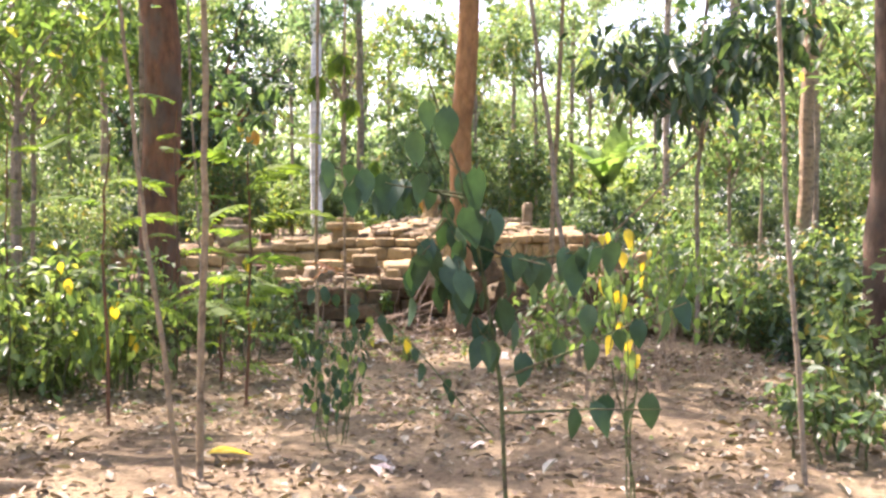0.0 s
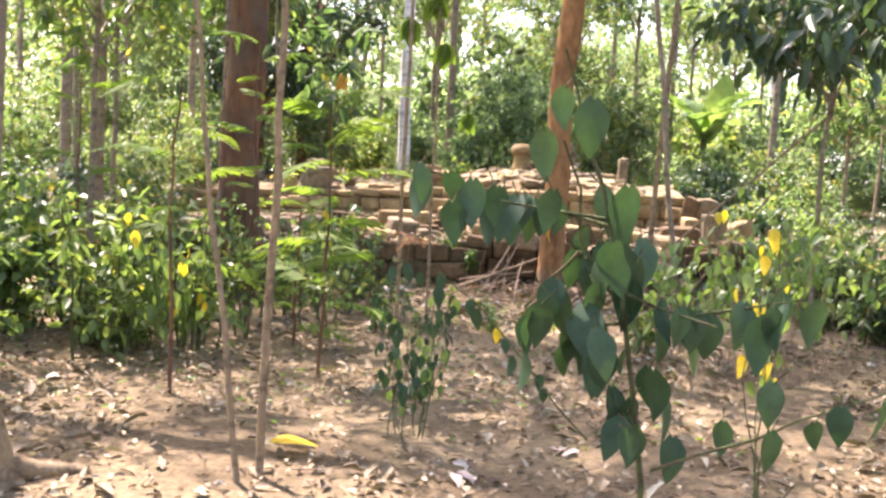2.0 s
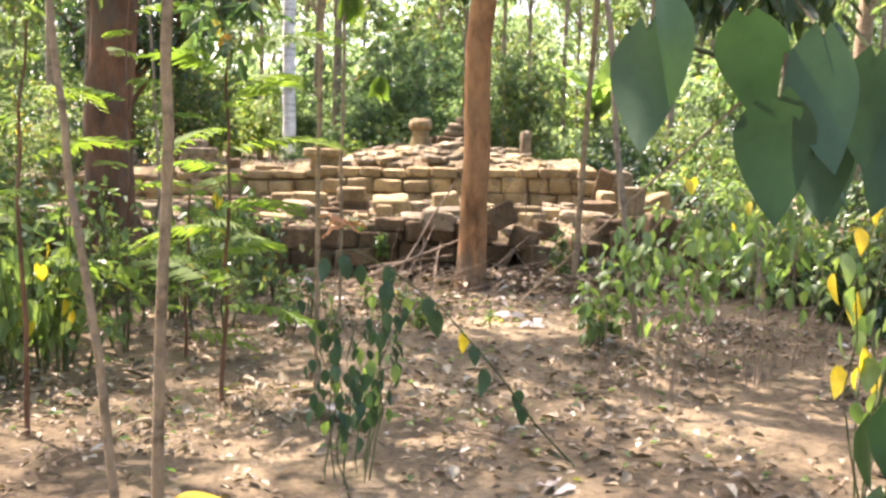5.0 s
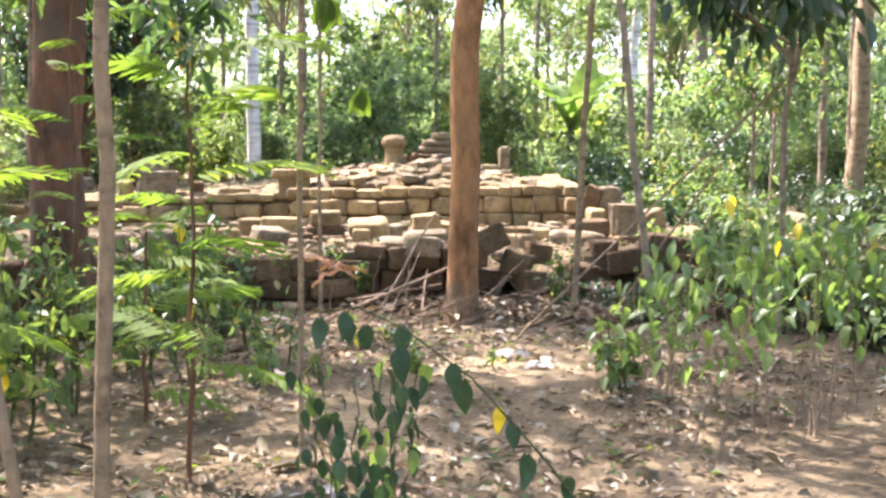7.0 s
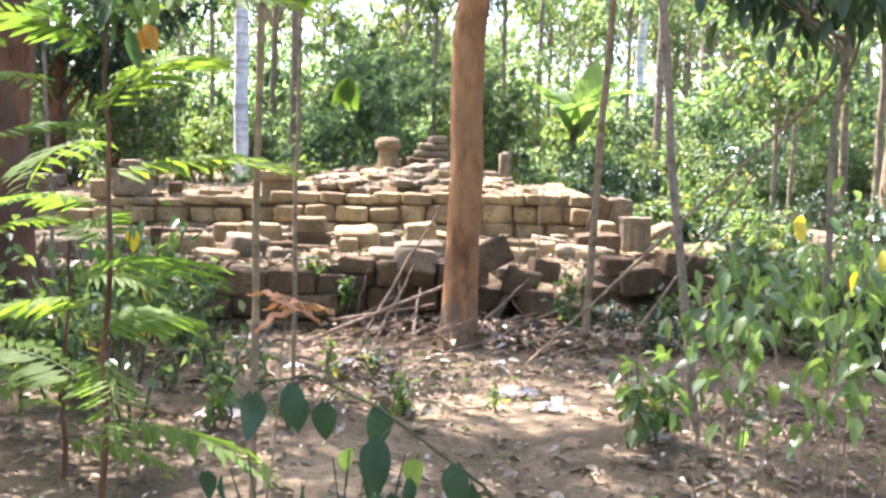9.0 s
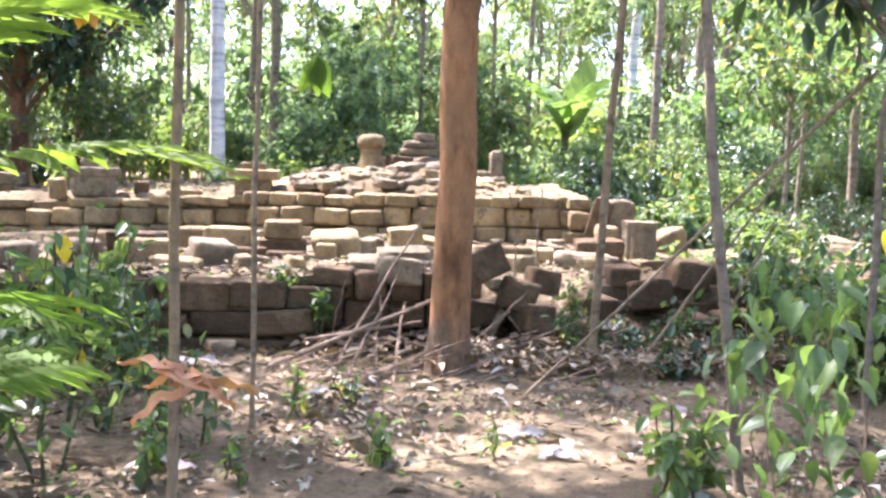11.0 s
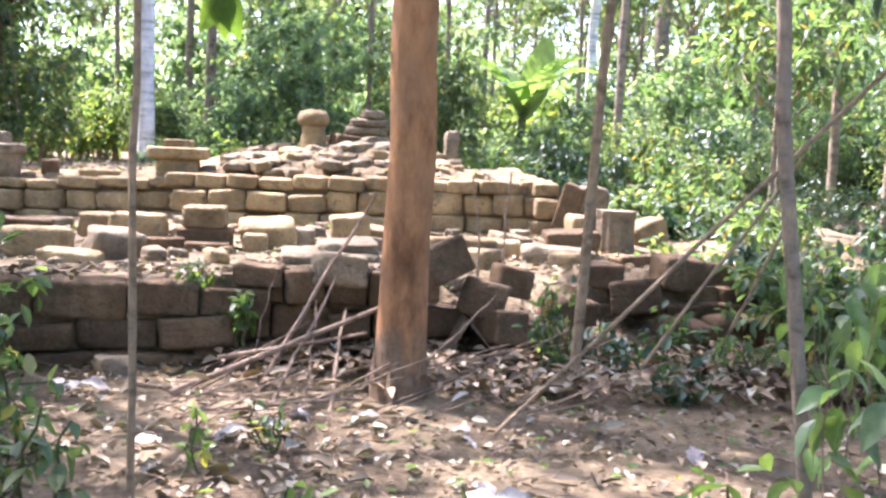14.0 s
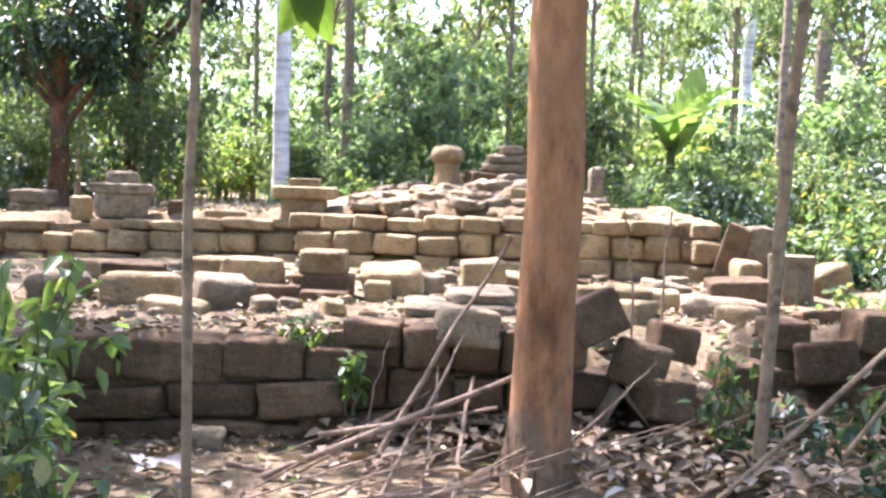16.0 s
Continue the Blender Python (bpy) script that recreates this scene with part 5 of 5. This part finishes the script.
def hanging_leaves(at, n, mat_mesh, size, label, seed, twig_to):
    """A few leaves that hang from the end of a thin twig."""
    rng = random.Random(seed)
    t = thing("hanging_leaves", at, label, "leaves")
    up = Vector(twig_to) - Vector(at)
    part("twig", tubes("twig", [stem_line(rng, (0, 0, 0), up, 0.003, 0.006, 6, 0.02)], STEM_GREEN, 5), None, t)
    for i in range(n):
        k = size * rng.uniform(0.85, 1.15)
        part("leaf", mat_mesh, None, t, turn=(1.57 + rng.uniform(-0.5, 0.5), radians(90 + (i - (n - 1) / 2) * (54 if n < 5 else 90) / n + rng.uniform(-6, 6)), rng.uniform(-0.4, 0.4)), size=(k, k * 0.9, k))


LONG_LEAF = heart_leaf("leaf", LEAF_FERN, 4)
hanging_leaves((-0.74, 10.3, 2.11), 3, LONG_LEAF, 0.19, "cluster of long bright green leaves hanging from a twig", 3, (-1.0, 10.2, 4.2))
hanging_leaves((-0.98, 10.1, 2.75), 5, LONG_LEAF, 0.22, "light green leaves hanging from the sapling", 13, (-1.03, 10.1, 3.1))
hanging_leaves((-1.08, 10.1, 3.2), 6, LONG_LEAF, 0.24, "light green leaves hanging from the sapling", 14, (-1.03, 10.1, 3.5))
hanging_leaves((-1.3, 9.9, 2.95), 4, LONG_LEAF, 0.22, "light green leaves hanging from the sapling", 15, (-1.03, 10.1, 3.3))
hanging_leaves((-2.2, 11.2, 2.52), 3, ORANGE_LEAF, 0.19, "cluster of orange dead leaves hanging from a twig", 5, (-2.6, 10.6, 3.9))

# ---- fallen wood ----


def stick(a, b, r0, r1, label, seed, group="dead branches against the tree", mat=None, name="dead_branch"):
    rng = random.Random(seed)
    base = Vector(a)
    me = tubes("dead_branch", [stem_line(rng, (0, 0, 0), Vector(b) - base, r0, r1, 8, 0.012)], mat or TWIG, 8)
    ob = new(name, me)
    ob.location = base
    tagged(ob, label, "branch", group)


B = "bleached dead branch leaning at the foot of the tree"
stick((-1.09, 11.7, 0.12), (0.1, 11.95, 0.60), 0.0200, 0.0130, B, 1)
stick((-0.85, 11.8, 0.30), (0.0, 12.0, 0.42), 0.0140, 0.0090, B, 2)
stick((-0.62, 11.9, 0.10), (0.06, 12.4, 1.24), 0.0175, 0.0080, B, 3)
stick((-0.55, 11.5, 0.07), (-0.16, 12.3, 0.75), 0.0130, 0.0070, B, 4)
stick((-0.36, 11.6, 0.07), (-0.30, 12.2, 0.58), 0.0086, 0.0058, B, 5)
stick((-0.22, 11.45, 0.07), (-0.12, 12.1, 0.55), 0.0140, 0.0090, B, 6)
stick((-0.95, 11.4, 0.10), (-0.05, 11.6, 0.13), 0.014, 0.009, "dead branch lying on the soil", 7)
stick((-1.3, 11.9, 0.12), (-0.4, 11.5, 0.11), 0.012, 0.006, "dead branch lying on the soil", 8)
stick((-0.66, 12.35, 0.25), (-0.55, 12.45, 0.72), 0.0058, 0.0029, B, 9)
stick((0.35, 12.1, 0.2), (0.85, 12.35, 0.62), 0.0094, 0.0050, B, 10)
stick((0.3, 11.8, 0.25), (0.9, 12.1, 0.35), 0.0072, 0.0036, B, 11)
srng = random.Random(21)
for i in range(34):
    x, y = srng.uniform(-1.3, 1.1), srng.uniform(11.2, 12.3)
    w, ln = srng.uniform(-0.6, 0.9), srng.uniform(0.5, 1.1)
    up = srng.uniform(0.02, 0.45)
    stick((x, y, 0.09), (x + ln * math.cos(w), y + 0.5 * ln * math.sin(w) + 0.15, 0.1 + up * ln), srng.uniform(0.004, 0.008), 0.003, "thin dead branch in the heap at the tree's foot", 40 + i)
P = "long thin pole leaning across the bushes"
stick((0.62, 11.05, 0.10), (2.95, 11.2, 2.3), 0.011, 0.014, P, 12, "leaning poles", BARK_TAN, "leaning_pole")
stick((1.75, 12.2, 0.12), (2.75, 12.1, 1.6), 0.013, 0.011, P, 13, "leaning poles", BARK_TAN, "leaning_pole")
stick((2.35, 12.4, 0.12), (2.75, 12.2, 1.2), 0.014, 0.01, P, 14, "leaning poles", BARK_TAN, "leaning_pole")
stick((0.96, 13.6, 0.5), (0.88, 13.6, 1.35), 0.010, 0.006, "thin dry stalk standing on the terrace", 15, "dry stalks", TWIG)
stick((1.12, 13.5, 0.5), (1.18, 13.6, 1.4), 0.010, 0.006, "thin dry stalk standing on the terrace", 16, "dry stalks", TWIG)




def flared_tree():
    """A slim pale tree with a swollen brown foot and one long surface root."""
    rng = random.Random(61)
    t = thing("tree", (-2.5, 4.78, 0.06), "slim pale grey tree with a swollen brown foot and surface root", "tree")
    part("trunk", tubes("trunk", [[(Vector((0.0, 0, 0.42)), 0.085), (Vector((0.01, 0, 0.6)), 0.068)] + stem_line(rng, (0.01, 0, 0.75), (0.1, 0.1, 6.2), 0.063, 0.045, 10, 0.02)], BARK_GREY, 14), None, t)
    part("foot", tubes("foot", [[(Vector((0, 0, -0.1)), 0.21), (Vector((0, 0, 0.06)), 0.185), (Vector((0, 0, 0.2)), 0.14), (Vector((0, 0, 0.34)), 0.107), (Vector((0, 0, 0.45)), 0.086)]], BARK_TAN, 14), None, t, "swollen brown foot of the trunk")
    part("root", tubes("root", [[(Vector((0.05, 0.02, 0.14)), 0.07), (Vector((0.2, 0.14, 0.06)), 0.055), (Vector((0.34, 0.26, 0.03)), 0.045), (Vector((0.5, 0.37, -0.03)), 0.02)]], BARK_TAN, 8), None, t)
    lines, ends = limbs_from(rng, (0.1, 0.1, 6.2), 6, 1.2, 1.2, 0.02)
    for i in range(0, len(lines), 3):
        part("limb", tubes("limb", lines[i:i + 3], BARK_GREY, 5), None, t)
    part("crown", crown_mesh("crown", 61, ends, 14, (0.4, 0.4, 0.3), 0.14, LEAF_FRESH), None, t, "loose crown of small leaves")


flared_tree()
stick((-0.2, 6.9, 0.1), (0.3, 6.2, 0.12), 0.006, 0.003, "thin dead branch lying on the soil", 62, "dead branches on the soil")
rock = part("rock", stone_mesh("rock", 91, STONE_BROWN, 6, 4.0, 0.25), None, at=(-1.78, 9.6, -0.01), turn=(0, 0.05, 0.4), size=(0.3, 0.26, 0.13))
tagged(rock, "dark mossy rock half sunk in the soil", "rock")
rock = part("rock", stone_mesh("rock", 92, STONE_BROWN, 6, 4.0, 0.25), None, at=(-3.05, 11.0, 0.0), turn=(0, 0.1, 1.2), size=(0.5, 0.4, 0.34))
tagged(rock, "dark rounded rock at the foot of the large tree", "rock")


def dry_frond():
    """The curled orange dead leaf that hangs on a thin bent stalk."""
    rng = random.Random(8)
    foot = Vector(on_ground(-0.9, 6.62))
    t = thing("dry_leaf_stalk", foot, "thin stalk with curled dry orange dead leaves at its tip", "dead plant")
    tip = Vector((-0.79, 6.54, 1.19)) - foot
    part("stalk", tubes("stalk", [stem_line(rng, (0, 0, -0.05), tip, 0.005, 0.002, 8, 0.02)], TWIG, 6), None, t)
    curled = [heart_leaf("dead_leaf", STRAW, 50 + i, 0.11) for i in range(3)]
    for i in range(6):
        k = rng.uniform(0.09, 0.15)
        part("dead_leaf", curled[i % 3], None, t, at=tip + Vector((rng.uniform(-0.05, 0.03), rng.uniform(-0.02, 0.02), rng.uniform(-0.03, 0.01))), turn=(rng.uniform(-0.6, 0.6), radians(rng.uniform(-15, 22)), rng.choice((0.0, 3.1)) + rng.uniform(-0.3, 0.3)), size=(k, k * 0.38, k * 0.8))


dry_frond()

# ---- leaf litter ----


def litter():
    rs = np.random.default_rng(9)

    def spread(name, label, n, x0, x1, y0, y1, size, mat, height, inside=None):
        x, y = rs.uniform(x0, x1, n), rs.uniform(y0, y1, n)
        keep = np.array([noise.noise(Vector((a * 0.9, b * 0.9, 2.0))) + rs.uniform(-0.5, 0.5) > -0.15 for a, b in zip(x, y)])
        x, y = x[keep], y[keep]
        if inside:
            keep = np.array([inside(a, b) for a, b in zip(x, y)])
            x, y = x[keep], y[keep]
        z = np.array([height(a, b) for a, b in zip(x, y)]) + rs.uniform(0.008, 0.035, len(x))
        w = rs.uniform(0, 2 * math.pi, len(x))
        d = np.stack([np.cos(w), np.sin(w), rs.normal(0, 0.2, len(x))], 1) * 2.5
        me = leaf_cloud(name, np.stack([x, y, z], 1), d, size, size * 0.5, mat, rs, 0.0, 0.35)
        tagged(new(name, me), label, "leaf litter", kind="stuff")

    spread("leaf_litter", "brown dead leaves scattered on the forest floor", 22000, -4.5, 4.5, 2.5, 12.8, 0.052, LITTER, ground_z)
    spread("leaf_litter", "brown dead leaves scattered on the forest floor", 1100, -4, 4, 1.5, 12.3, 0.12, LITTER, ground_z)
    spread("leaf_litter", "heap of brown curled dead leaves by the tree's foot", 2200, -0.9, 3.2, 11.6, 12.9, 0.12, LITTER, lambda a, b: ground_z(a, b) + 0.06 + 0.1 * (0.5 + 0.5 * noise.noise(Vector((a * 1.7, b * 1.7, 7.0)))) * rs.uniform(0, 1))
    spread("leaf_litter", "brown dead leaves at the edge of the clearing", 3500, -10, 10, 3, 14, 0.1, LITTER, ground_z)
    spread("leaf_litter", "dead leaves scattered on the ruin's terrace", 4200, -6, 2.6, 12.95, 17.3, 0.075, LITTER, LOWER, lambda a, b: b < upper_front(a) - 0.1)
    spread("leaf_litter", "dead leaves heaped along the edge of the retaining wall", 1500, -3.4, 0.5, 12.0, 13.0, 0.08, LITTER, lambda a, b: 0.645 + 0.05 * clamp(0.5 + noise.noise(Vector((a * 2.3, b * 2.3, 1.0)))), lambda a, b: 0.03 < b - (11.75 + 0.14 * (a + 6.2) if a < -1.0 else 12.5 + 0.15 * (a + 0.96)) < 0.36)
    spread("leaf_litter", "dead leaves on the terrace beside the wall's corner", 900, 1.6, 5.0, 13.9, 17.0, 0.085, LITTER, LOWER)
    spread("leaf_litter", "dead leaves scattered on the stony mound", 900, -6, 2.2, 17.3, 22.0, 0.08, LITTER, UPPER, lambda a, b: b > upper_front(a) + 0.5)
    spread("low_weeds", "sprigs of low green weeds on the soil", 1500, -4.5, 4.5, 6, 12.6, 0.06, LEAF_FRESH, ground_z)
    spread("low_weeds", "sprigs of low green weeds on the ruin", 900, -6, 3.2, 12.8, 22, 0.06, LEAF_FRESH, lambda a, b: LOWER(a, b) if b < upper_front(a) + 0.2 else UPPER(a, b))
    rng = random.Random(3)
    for x, y in ((-0.43, 11.35), (-1.65, 11.8), (-0.61, 10.97), (-1.41, 9.4), (0.45, 9.9), (0.6, 9.75), (0.38, 10.05), (-1.39, 9.5), (0.08, 11.2), (0.5, 10.9), (-0.9, 6.9), (0.2, 5.9), (-0.45, 5.4), (-1.1, 10.9), (0.9, 8.6), (1.5, 10.7)):
        for i in range(3):
            k = rng.uniform(0.09, 0.19)
            px, py = x + rng.uniform(-0.1, 0.1), y + rng.uniform(-0.1, 0.1)
            ob = part("dead_leaf", PALE[i], None, at=(px, py, ground_z(px, py) + 0.03 + 0.012 * i), turn=(rng.uniform(-0.5, 0.5), rng.uniform(-0.3, 0.15), rng.uniform(0, 6.3)), size=(k, k * 0.85, k * 1.2))
            tagged(ob, "large bleached dead leaf curled on the soil", "dead leaf", "bleached dead leaves")
    ob = part("dead_leaf", HEARTS_YELLOW, None, at=(-1.36, 5.6, 0.14), turn=(0.1, -0.1, 0.3), size=(0.24, 0.2, 0.2))
    tagged(ob, "large bright yellow leaf lying on the soil", "dead leaf")


def twig_litter():
    rng = random.Random(5)
    lines = []
    for i in range(420):
        x, y = rng.uniform(-4, 4), rng.uniform(3, 12.3)
        w, ln = rng.uniform(0, 6.3), rng.uniform(0.08, 0.4)
        a = Vector(on_ground(x, y)) + Vector((0, 0, 0.015))
        b = a + Vector((math.cos(w) * ln, math.sin(w) * ln, rng.uniform(0, 0.03)))
        lines.append([(a, 0.004), (a.lerp(b, 0.5) + Vector((0.01, 0, 0.01)), 0.003), (b, 0.002)])
    tagged(new("twig_litter", tubes("twig_litter", lines, TWIG, 4)), "small dead twigs scattered on the soil", "twigs", kind="stuff")


twig_litter()
PALE = [heart_leaf("dead_leaf", PALE_LITTER, 15 + i, 0.05) for i in range(3)]
litter()
